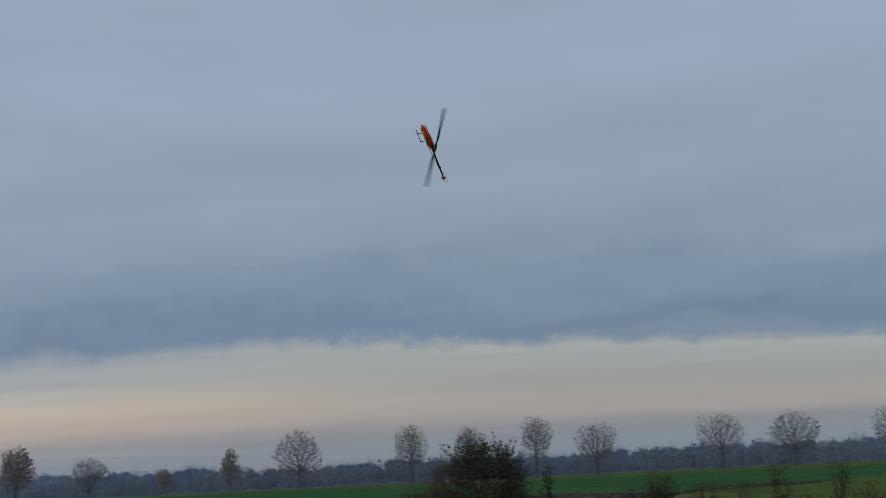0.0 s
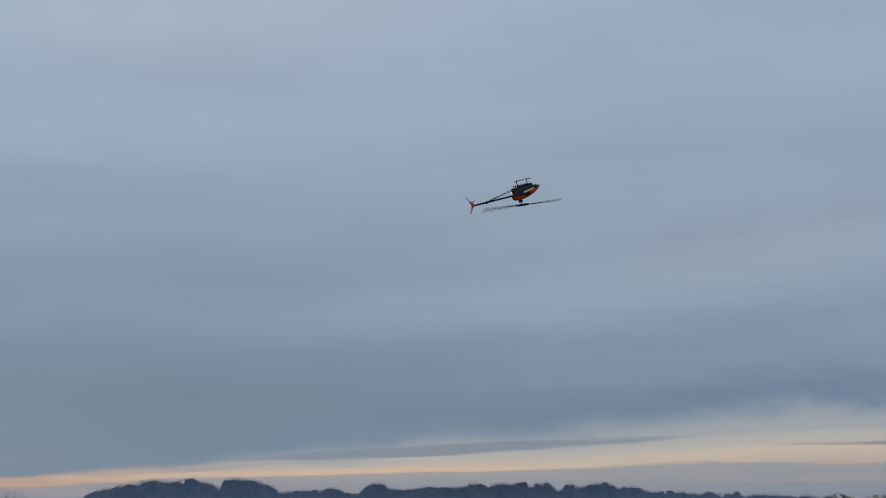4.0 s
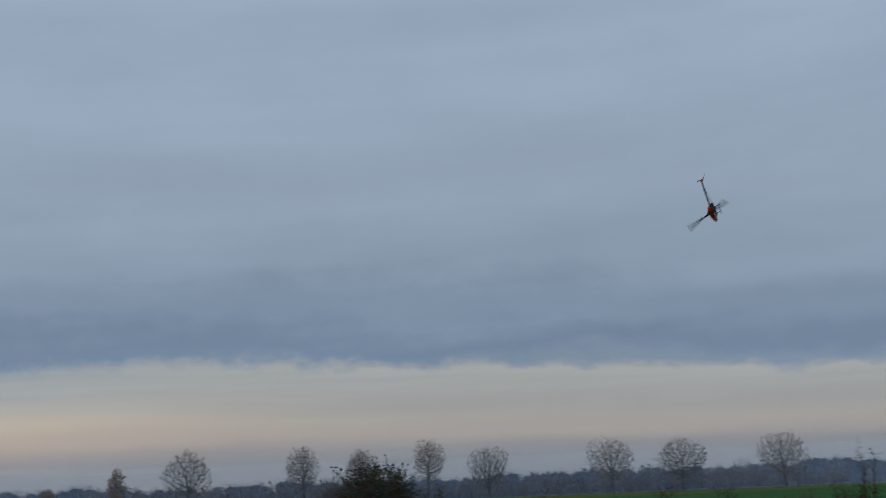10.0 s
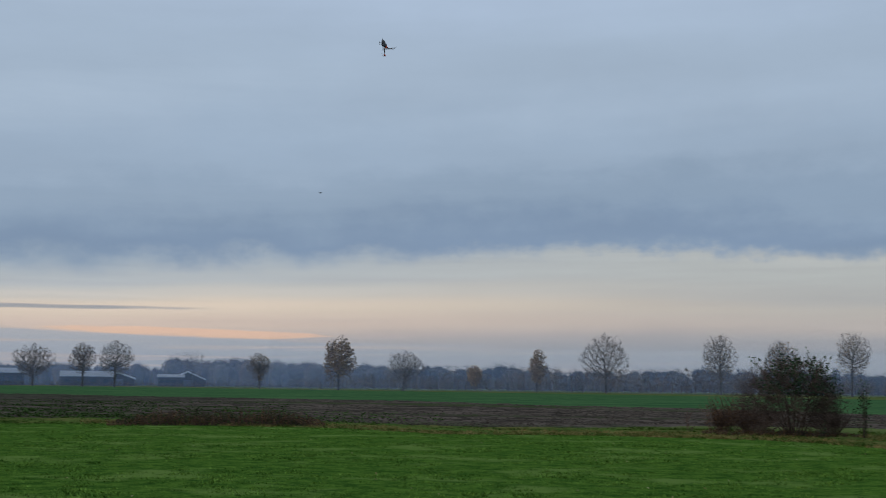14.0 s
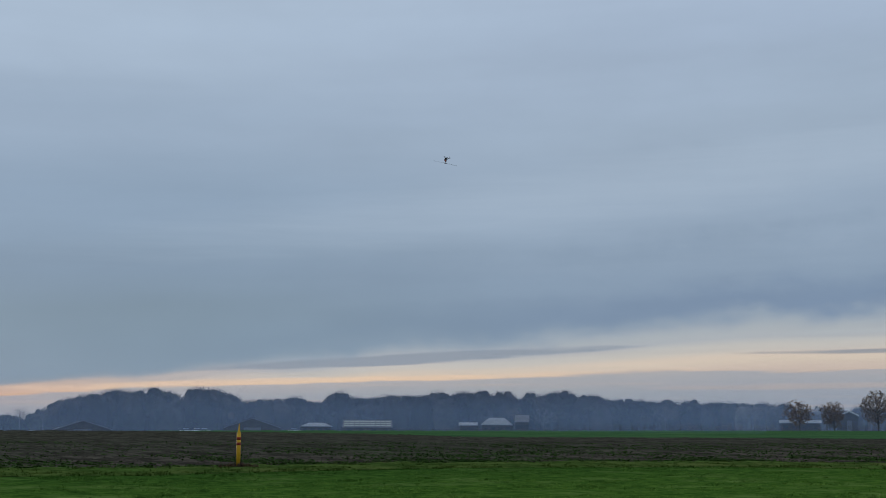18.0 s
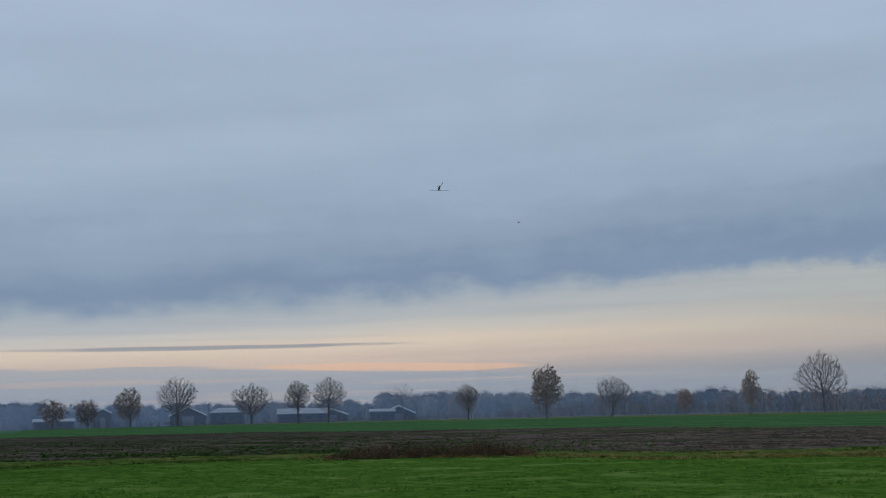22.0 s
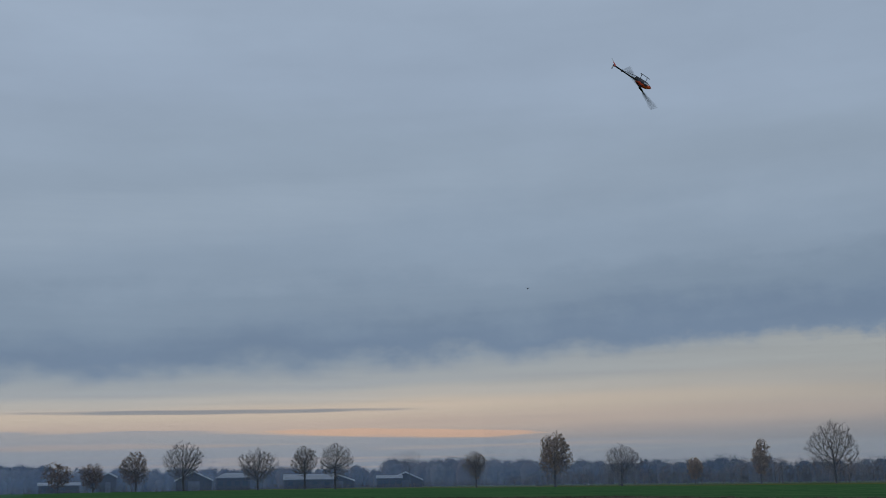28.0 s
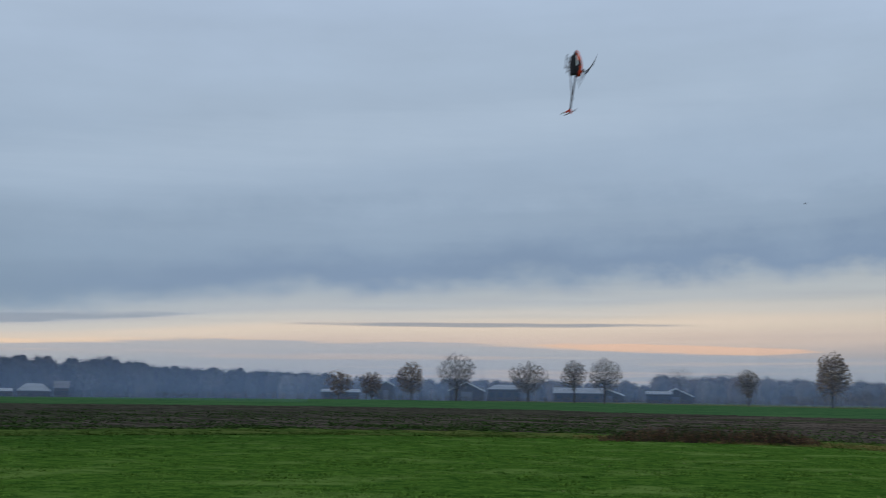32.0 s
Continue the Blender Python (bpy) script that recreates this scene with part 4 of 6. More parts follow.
# ---- haze and mist veils ----
def mist(label, az0, az1, dist, thick, top, seed, thick_west=None):
    """Aerial haze and low mist painted on an upright veil that thins out with height."""
    m = bpy.data.materials.new("painted_haze")
    m.use_nodes = True
    tree = Ex.tree = m.node_tree
    tree.nodes.clear()
    coord = tree.nodes.new("ShaderNodeTexCoord")
    sep = tree.nodes.new("ShaderNodeSeparateXYZ")
    tree.links.new(coord.outputs["Object"], sep.inputs[0])
    z = Ex(sep.outputs[2])
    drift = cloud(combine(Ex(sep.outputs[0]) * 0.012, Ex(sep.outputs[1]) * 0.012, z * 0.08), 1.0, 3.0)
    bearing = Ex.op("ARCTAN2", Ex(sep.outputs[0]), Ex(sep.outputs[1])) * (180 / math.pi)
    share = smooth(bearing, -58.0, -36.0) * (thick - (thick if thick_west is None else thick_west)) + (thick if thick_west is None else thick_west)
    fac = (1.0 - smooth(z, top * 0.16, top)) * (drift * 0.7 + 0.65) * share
    clear = tree.nodes.new("ShaderNodeBsdfTransparent")
    veil = tree.nodes.new("ShaderNodeBsdfDiffuse")
    glow = tree.nodes.new("ShaderNodeBsdfTranslucent")
    # scattered light of the haze put into the veil's colour, bluer to the west
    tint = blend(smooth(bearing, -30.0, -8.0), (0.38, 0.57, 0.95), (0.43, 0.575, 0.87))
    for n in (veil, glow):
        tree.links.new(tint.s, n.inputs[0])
    both = tree.nodes.new("ShaderNodeMixShader")
    tree.links.new(veil.outputs[0], both.inputs[1])
    tree.links.new(glow.outputs[0], both.inputs[2])
    mix = tree.nodes.new("ShaderNodeMixShader")
    tree.links.new(fac.s, mix.inputs[0])
    tree.links.new(clear.outputs[0], mix.inputs[1])
    tree.links.new(both.outputs[0], mix.inputs[2])
    out = tree.nodes.new("ShaderNodeOutputMaterial")
    tree.links.new(mix.outputs[0], out.inputs[0])
    v, f = [], []
    n = 60
    for i in range(n + 1):
        p = at(az0 + (az1 - az0) * i / n, dist)
        g = gz(p.x, p.y)
        v += [(p.x, p.y, g), (p.x, p.y, top + 6)]
    for i in range(n):
        f.append((2 * i, 2 * i + 2, 2 * i + 3, 2 * i + 1))
    ob = new("mist_bank", mesh_of("mist_bank", v, f, m))
    tagged(ob, label, "mist", kind="structure")


mist("sheet tinted as thin haze over the far fields before the tree row", -112, 60, 296, 0.07, 36, 0)
mist("sheet tinted as thin haze before the thicket", -22, 26, 299, 0.07, 20, 4)
mist("sheet tinted as bluish haze and ground mist before the farms and woods", -112, 60, 352, 0.18, 17, 1, 0.09)
mist("sheet tinted as thin haze before the woods", -112, 60, 396, 0.14, 36, 2, 0.07)
mist("sheet tinted as bluish haze and mist over the western fields", -112, -34, 404, 0.08, 16, 3)
mist("sheet tinted as haze and mist over the far western field", -112, -42, 205, 0.06, 9, 5)

# ---- farm buildings ----
ROOF = surface("pale_sheet_roof", (0.20, 0.208, 0.222), (0.29, 0.298, 0.312), 0.3, 3.0, rough=0.5, bump=0.1)
TILE = surface("dark_tile_roof", (0.10, 0.10, 0.11), (0.17, 0.16, 0.17), 0.3, 3.0, rough=0.7, bump=0.2)
BRICK = surface("dark_brick", (0.045, 0.035, 0.030), (0.075, 0.058, 0.048), 0.5, 5.0, bump=0.3)
TRIM = surface("white_trim", (0.70, 0.70, 0.70), (0.80, 0.80, 0.80), 0.5, 5.0, rough=0.5, bump=0.0)
LIGHTS = surface("clear_roof_sheet", (0.30, 0.31, 0.25), (0.40, 0.40, 0.33), 0.5, 5.0, rough=0.4, bump=0.0)
PANE = surface("dark_window_glass", (0.02, 0.022, 0.025), (0.03, 0.032, 0.035), 0.5, 5.0, rough=0.08, bump=0.0)
CARPAINT = surface("white_car_paint", (0.65, 0.66, 0.68), (0.72, 0.73, 0.75), 1.0, 9.0, rough=0.3, bump=0.0)


def slab(name, quad, thick, material):
    """A flat slab: a quad thickened along its normal."""
    q = [Vector(p) for p in quad]
    n = (q[1] - q[0]).cross(q[3] - q[0]).normalized() * thick
    v = [tuple(p) for p in q] + [tuple(p + n) for p in q]
    return mesh_of(name, v, [(3, 2, 1, 0), (4, 5, 6, 7), (0, 1, 5, 4), (1, 2, 6, 5), (2, 3, 7, 6), (3, 0, 4, 7)], material)


def barn(az0, az1, ridge, eave, dist, style="gable", roof=ROOF, trim=False, label="", lights=0, deep=24.0):
    """A farm building that turns its front to the field. Local x runs along the front, y away from it."""
    az = (az0 + az1) / 2
    spot = at(az, dist)
    spot.z = gz(spot.x, spot.y)
    w = dist * radians(az1 - az0)
    zr, ze = EYE + dist * math.tan(radians(ridge)) - spot.z, EYE + dist * math.tan(radians(eave)) - spot.z
    zr = max(zr, ze + 0.8)
    ob = thing("barn", spot, label or "low farm barn with pale sheet roof beyond the tree row", "barn", "farm buildings", turn=-az)
    h = w / 2
    o = 0.4
    if style == "gable":
        body = mesh_of("wall", [(-h, 0, -1), (h, 0, -1), (h, 0, ze), (0, 0, zr - .15), (-h, 0, ze), (-h, deep, -1), (h, deep, -1), (h, deep, ze), (0, deep, zr - .15), (-h, deep, ze)],
                       [(0, 1, 2, 3, 4), (9, 8, 7, 6, 5), (0, 5, 6, 1), (1, 6, 7, 2), (4, 9, 5, 0), (2, 7, 8, 3), (3, 8, 9, 4)], BRICK)
        part("wall", body, ob)
        s = (zr - ze) / h
        part("roof", slab("roof", [(-h - o, -o, ze - o * s), (0, -o, zr), (0, deep + o, zr), (-h - o, deep + o, ze - o * s)][::-1], 0.2, roof), ob)
        part("roof", slab("roof", [(h + o, deep + o, ze - o * s), (0, deep + o, zr), (0, -o, zr), (h + o, -o, ze - o * s)][::-1], 0.2, roof), ob)
        if trim:
            for sx in (-1, 1):
                part("bargeboard", slab("bargeboard", [(sx * (h + o), -o - .08, ze - o * s - .12), (0, -o - .08, zr - .12), (0, -o - .08, zr + .32), (sx * (h + o), -o - .08, ze - o * s + .32)], 0.06 * -sx, TRIM), ob, "white painted bargeboard")
        part("barn_door", block("barn_door", (-w * 0.16, -0.06, 0), (w * 0.16, -0.005, min(3.2, ze * 0.9)), TILE, 0.02), ob, "dark sliding door")
    else:
        inset = w * 0.28 if style == "hip" else 0.0
        part("wall", block("wall", (-h, 0, -1), (h, deep * 0.5, ze), BRICK, 0.0), ob)
        y1 = deep * 0.25
        part("roof", slab("roof", [(-h - o, -o, ze), (h + o, -o, ze), (h + o - inset, y1, zr), (-h - o + inset, y1, zr)], 0.2, roof), ob)
        part("roof", slab("roof", [(h + o, deep * 0.5 + o, ze), (-h - o, deep * 0.5 + o, ze), (-h - o + inset, y1, zr), (h + o - inset, y1, zr)], 0.2, roof), ob)
        for sx in (-1, 1):
            tri = mesh_of("gable", [(sx * (h + o * (inset > 0)), -o, ze), (sx * (h + o * (inset > 0)), deep * 0.5 + o, ze), (sx * (h - inset), y1, zr)], [(0, 1, 2), (2, 1, 0)][:1], roof if inset else BRICK)
            part("gable", tri, ob)
        for k in range(4):
            x = -h + w * (k + 0.5) / 4
            part("window", block("window", (x - 0.7, -0.05, ze * 0.35), (x + 0.7, -0.004, ze * 0.75), PANE, 0.0), ob)
        for r in range(3 if lights else 0):
            for k in range(lights):
                x = -h + w * (k + 0.5) / lights
                u = 0.2 + 0.28 * r
                yy, zz = -o + (y1 + o) * u, ze + (zr - ze) * u
                nrm = Vector((0, -(zr - ze), y1 + o)).normalized() * 0.25
                e = Vector((0, y1 + o, zr - ze)).normalized() * 0.5
                c = Vector((x, yy, zz)) + nrm
                part("skylight", slab("skylight", [c - e - Vector((0.7, 0, 0)), c - e + Vector((0.7, 0, 0)), c + e + Vector((0.7, 0, 0)), c + e - Vector((0.7, 0, 0))], 0.06, LIGHTS), ob, "pale roof light")
    return ob


barn(-38.84, -38.16, 0.51, 0.34, 395, trim=True)
barn(-35.63, -34.08, 0.52, 0.15, 375, trim=True, roof=TILE, label="dark gabled farm barn with white bargeboards")
barn(-33.88, -32.43, 0.43, 0.22, 380, "hip", label="farmhouse with pale hipped roof beyond the trees")
barn(-30.91, -28.75, 0.34, 0.10, 375, "long")
barn(-29.2, -27.83, 0.30, 0.06, 390, trim=True)
barn(-26.79, -25.70, 0.22, 0.12, 375, "long")
barn(-26.25, -24.79, 0.38, 0.06, 385, trim=True, roof=TILE, label="dark gabled farm barn with white bargeboards")
barn(-41.36, -39.70, 0.10, -0.02, 375, "long", label="long low farm shed with pale roof")
barn(-73.22, -70.83, -0.08, -0.46, 390, roof=TILE, label="broad dark barn with low-pitched grey roof")
barn(-65.94, -63.56, 0.07, -0.33, 390, roof=TILE, label="broad barn with low-pitched grey roof and pale wall")
barn(-62.58, -61.25, -0.16, -0.31, 390, "hip", label="low building with pale hipped roof")
barn(-60.69, -58.56, -0.02, -0.34, 390, "long", roof=TILE, lights=9, label="long barn with rows of white roof lights")
barn(-54.47, -53.15, 0.12, -0.19, 390, "hip", label="house with pale hipped roof before the woods")
barn(-52.94, -52.40, 0.25, -0.05, 390, "long", roof=TILE, label="small house with dark roof before the woods")
barn(-55.47, -54.72, -0.10, -0.22, 390, "long", label="small pale shed beside the house")


def low_wall(az0, az1, top, dist, label):
    az = (az0 + az1) / 2
    spot = at(az, dist)
    spot.z = gz(spot.x, spot.y)
    w = dist * radians(az1 - az0)
    ob = thing("yard_wall", spot, label, "wall", turn=-az)
    z = EYE + dist * math.tan(radians(top)) - spot.z
    n = 12
    for i in range(n):
        part("panel", block("panel", (-w / 2 + w * i / n, 0, -0.5), (-w / 2 + w * (i + 1) / n - 0.08, 0.2, z), ROOF, 0.02), ob)


low_wall(-75.4, -69.2, -0.53, 385, "long low pale wall round the farmyard")


def parked_car(az, dist, label, turn):
    spot = at(az, dist)
    spot.z = gz(spot.x, spot.y)
    ob = thing("car", spot, label, "car", "parked cars", turn=turn)
    part("body", block("body", (-2.1, -0.85, 0.3), (2.1, 0.85, 0.95), CARPAINT, 0.15), ob)
    part("cabin", block("cabin", (-1.2, -0.75, 0.93), (1.1, 0.75, 1.5), PANE, 0.2), ob, "dark glazed cabin")
    part("roof_panel", block("roof_panel", (-0.95, -0.68, 1.45), (0.85, 0.68, 1.53), CARPAINT, 0.03), ob)
    for x in (-1.3, 1.3):
        for y in (-0.85, 0.85):
            part("wheel", rod([(x, y - 0.1, 0.32), (x, y + 0.1, 0.32)], 0.32, BLACK, "wheel", 12), ob)


parked_car(-67.64, 410, "white car parked in the farmyard", 65)
parked_car(-67.15, 412, "white car parked in the farmyard", 75)
parked_car(-66.85, 418, "pale car parked in the farmyard", 60)
parked_car(-62.9, 412, "white car parked beside the barn", 60)

# ---- posts ----
YELLOW = surface("yellow_post_paint", (0.55, 0.30, 0.015), (0.68, 0.38, 0.03), 2.0, 14.0, rough=0.5, bump=0.2)
BAND = surface("red_brown_band", (0.20, 0.022, 0.012), (0.28, 0.04, 0.02), 2.0, 14.0, rough=0.5, bump=0.2)
SAFETY = surface("orange_red_plastic", (0.60, 0.075, 0.02), (0.72, 0.10, 0.03), 2.0, 14.0, rough=0.45, bump=0.1)


def ring(name, z0, z1, r0, r1, material, n=16):
    s = Soup()
    s.tube([Vector((0, 0, z0)), Vector((0, 0, z1))], [r0, r1], n)
    s.f.append(tuple(range(n - 1, -1, -1)))
    s.f.append(tuple(range(n, 2 * n)))
    return s.mesh(name, material)


def yellow_post():
    p = at(-65.33, 46.2)
    ob = thing("gas_marker_post", (p.x, p.y, -0.05), "yellow pipeline marker post with red bands and a pointed cap", "marker post")
    r = 0.075
    part("post", ring("post", 0.0, 1.22, r, r, YELLOW), ob)
    part("band", ring("band", 0.83, 0.93, r + 0.004, r + 0.004, BAND), ob, "red-brown painted band")
    part("band", ring("band", 1.02, 1.12, r + 0.004, r + 0.004, BAND), ob, "red-brown painted band")
    s = Soup()
    s.tube([Vector((0, 0, 1.22)), Vector((0, 0, 1.30)), Vector((0.0, 0, 1.42)), Vector((0, 0, 1.60))], [r * 1.05, r * 0.7, r * 0.38, 0.012], 14)
    part("cap", s.mesh("cap", YELLOW), ob, "pointed yellow cap")
    part("foot", ring("foot", -0.1, 0.06, r * 1.7, r * 1.4, BARK), ob)


def delineator():
    p = at(21.06, 33.3)
    ob = thing("delineator_post", (p.x, p.y, 0.0), "orange-red plastic field marker post with white bands", "marker post")
    part("base", ring("base", 0.0, 0.05, 0.085, 0.075, SAFETY, 8), ob)
    part("post", ring("post", 0.05, 0.30, 0.040, 0.036, SAFETY), ob)
    for k in range(4):
        z = 0.30 + 0.095 * k
        part("sleeve", ring("sleeve", z, z + 0.093, 0.035 - 0.002 * k, 0.034 - 0.002 * k, TRIM if k % 2 == 0 else SAFETY), ob, "white reflective band" if k % 2 == 0 else "orange-red band")


yellow_post()
delineator()


# ---- shrubs ----
def shrub(az, dist, height, width, seed, stems=SHRUB, leaf=None, n=14, leaves=0, label="", tall=0.0, vase=1.0, size=0.07, high=0.0):
    """A many-stemmed bush: stems fanning out of one foot, twigs, and leaves where it keeps them."""
    rng = random.Random(seed)
    p = at(az, dist)
    ob = thing("shrub", (p.x, p.y, gz(p.x, p.y) - 0.04), label or "leafless dark shrub in rough grass", "shrub", "hedge shrubs")
    wood, twig, green = Soup(), Soup(), Soup()
    n = max(4, int(n * 0.62)) if n < 20 else n
    for i in range(n):
        a = i * 2.4 + rng.uniform(-0.5, 0.5)
        r = width / 2 * math.sqrt((i + 0.5) / n) * rng.uniform(0.7, 1.35)
        h = height * rng.uniform(0.36, 1.02) * (1 - 0.28 * min(1.5, r / (width / 2)) ** 2)
        foot = Vector((math.cos(a), math.sin(a), 0)) * width * 0.12 * rng.random()
        tip = Vector((math.cos(a) * r, math.sin(a) * r, h))
        bend = foot.lerp(tip, 0.45) + Vector((math.cos(a), math.sin(a), 0)) * (r * 0.05 * vase) + Vector((rng.uniform(-.06, .06) * h, rng.uniform(-.06, .06) * h, 0))
        pts = [foot, bend, tip]
        r0 = 0.004 + height * 0.0048
        rr = [r0, r0 * 0.6, r0 * 0.18]
        wood.tube(pts, rr, 4)
        for j in range(7):
            q, d, r1 = pick(rng, pts, rr, 0.2 + 0.8 * (j + rng.random()) / 7)
            side = Vector((rng.uniform(-1, 1), rng.uniform(-1, 1), rng.uniform(0.0, 1.2)))
            p2, s2 = limb(rng, q, d * 0.55 + side * 0.85, height * rng.uniform(0.12, 0.36), max(0.0045, r1 * 0.5), 2, 0.25, 0.25)
            twig.tube(p2, s2, 3)
            for k in range(3):
                q3, d3, _r = pick(rng, p2, s2, 0.25 + 0.75 * rng.random())
                side = Vector((rng.uniform(-1, 1), rng.uniform(-1, 1), rng.uniform(-0.2, 1.0)))
                e = q3 + (d3 + side * 0.8).normalized() * height * rng.uniform(0.05, 0.13)
                twig.tube([q3, e], [0.0045, 0.003], 3)
                if leaf and e.z > high * height:
                    for _ in range(leaves):
                        if rng.random() < 0.5:
                            green.leaf(q3.lerp(e, rng.uniform(0.2, 1.0)), side + Vector((0, 0, rng.uniform(-0.8, 0.4))), size * rng.uniform(0.6, 1.25), rng)
    if tall:
        for i in range(5):
            a = rng.uniform(0, 6.28)
            foot = Vector((math.cos(a), math.sin(a), 0)) * width * 0.1
            tip = foot + Vector((math.cos(a) * width * rng.uniform(0.1, 0.45), math.sin(a) * width * rng.uniform(0.1, 0.45), tall * rng.uniform(0.75, 1.0)))
            pts = [foot, foot.lerp(tip, 0.5) + Vector((rng.uniform(-.05, .05), rng.uniform(-.05, .05), 0)), tip]
            wood.tube(pts, [0.012, 0.008, 0.003], 4)
            for k in range(26):
                q, d, _r = pick(rng, pts, [1, 1, 1], rng.uniform(0.45, 1.0))
                side = Vector((rng.uniform(-1, 1), rng.uniform(-1, 1), rng.uniform(0, 1.2)))
                e = q + side.normalized() * rng.uniform(0.06, 0.22)
                twig.tube([q, e], [0.005, 0.003], 3)
                if leaf:
                    green.leaf(e, side, size * rng.uniform(0.7, 1.2), rng)
    part("branchwork", wood.mesh("branchwork", stems), ob)
    part("crown", twig.mesh("crown", stems), ob)
    if green.f:
        part("foliage", green.mesh("foliage", leaf), ob, "dark green leaves" if leaf is LEAF else "dry brown leaves")
    return ob


def great_bush():
    """The round many-stemmed bush that keeps green leaves on its upper half."""
    rng = random.Random(101)
    p = at(1.33, 46.6)
    ob = thing("bush", (p.x, p.y, -0.05), "large round bush with dark stems and a green leafy top", "bush")
    wood, twig, green = Soup(), Soup(), Soup()
    bones = []
    for i in range(26):
        a = i * 2.4 + rng.uniform(-0.3, 0.3)
        u = math.sqrt((i + 0.5) / 26)
        foot = Vector((math.cos(a), math.sin(a), 0)) * 0.28 * rng.random()
        tip = Vector((math.cos(a) * 1.5 * u, math.sin(a) * 1.5 * u, 2.4 - 1.1 * u * u + rng.uniform(-0.2, 0.2)))
        pts, rr = limb(rng, foot, tip - foot, (tip - foot).length, 0.020, 4, 0.1, 0.10)
        wood.tube(pts, rr, 5)
        bones.append((pts, rr))
    ramify(rng, bones, Vector((0, 0, 1.35)), Vector((1.95, 1.95, 1.5)), 0.007, twig, 380, 10, 4, floor=-0.9)
    # leaves gather on the upper, middle part
    for _ in range(3300):
        a, c, k = rng.uniform(0, 6.283), rng.uniform(-0.18, 1), rng.uniform(0.4, 1.0)
        s = math.sqrt(1 - c * c)
        q = Vector((0.15 + math.cos(a) * s * 1.62 * k, math.sin(a) * s * 1.62 * k, 1.70 + c * 1.25 * k))
        if noise.noise(q * 1.6) < -0.16 or (q.x < -1.1 and q.z < 1.7):
            continue
        green.leaf(q, Vector((rng.uniform(-1, 1), rng.uniform(-1, 1), rng.uniform(-0.9, 0.4))), rng.uniform(0.06, 0.13), rng)
    for i in range(26):
        a = rng.uniform(0, 6.283)
        q = Vector((math.cos(a) * rng.uniform(0.2, 1.5), math.sin(a) * rng.uniform(0.2, 1.3), 2.2))
        e = q + Vector((rng.uniform(-.1, .5), rng.uniform(-.3, .3), rng.uniform(0.4, 1.05)))
        wood.tube([q, q.lerp(e, 0.5), e], [0.009, 0.007, 0.003], 3)
        for _ in range(9):
            green.leaf(q.lerp(e, rng.uniform(0.4, 1.0)), Vector((rng.uniform(-1, 1), rng.uniform(-1, 1), rng.uniform(-0.6, 0.6))), rng.uniform(0.07, 0.13), rng)
    part("branchwork", wood.mesh("branchwork", SHRUB), ob, "dark spreading stems")
    part("crown", twig.mesh("crown", BUSHTWIG), ob)
    part("foliage", green.mesh("foliage", LEAF), ob, "dark green leaves")


great_bush()
shrub(-0.55, 49.0, 1.45, 2.0, 102, RUSSET, DRYLEAF, 85, 1, "low russet leafless thicket beside the large bush", size=0.06)
shrub(-1.70, 49.6, 1.25, 1.5, 103, RUSSET, DRYLEAF, 60, 1, "low russet leafless thicket beside the large bush")
shrub(2.9, 47.2, 1.5, 1.5, 104, RUSSET, None, 44, 0, "russet leafless shrub against the large bush")
shrub(-3.20, 48.0, 0.85, 0.37, 105, RUSSET, None, 8, 0, "slim russet sapling in rough grass")
shrub(4.21, 45.0, 1.2, 0.45, 106, SHRUB, LEAF, 7, 1, "slim sapling with a few green leaves", tall=2.1, size=0.09, high=0.4)
shrub(2.56, 45.0, 0.54, 0.31, 107, SHRUB, LEAF, 7, 1, "small leafy seedling bush in rough grass", size=0.06)
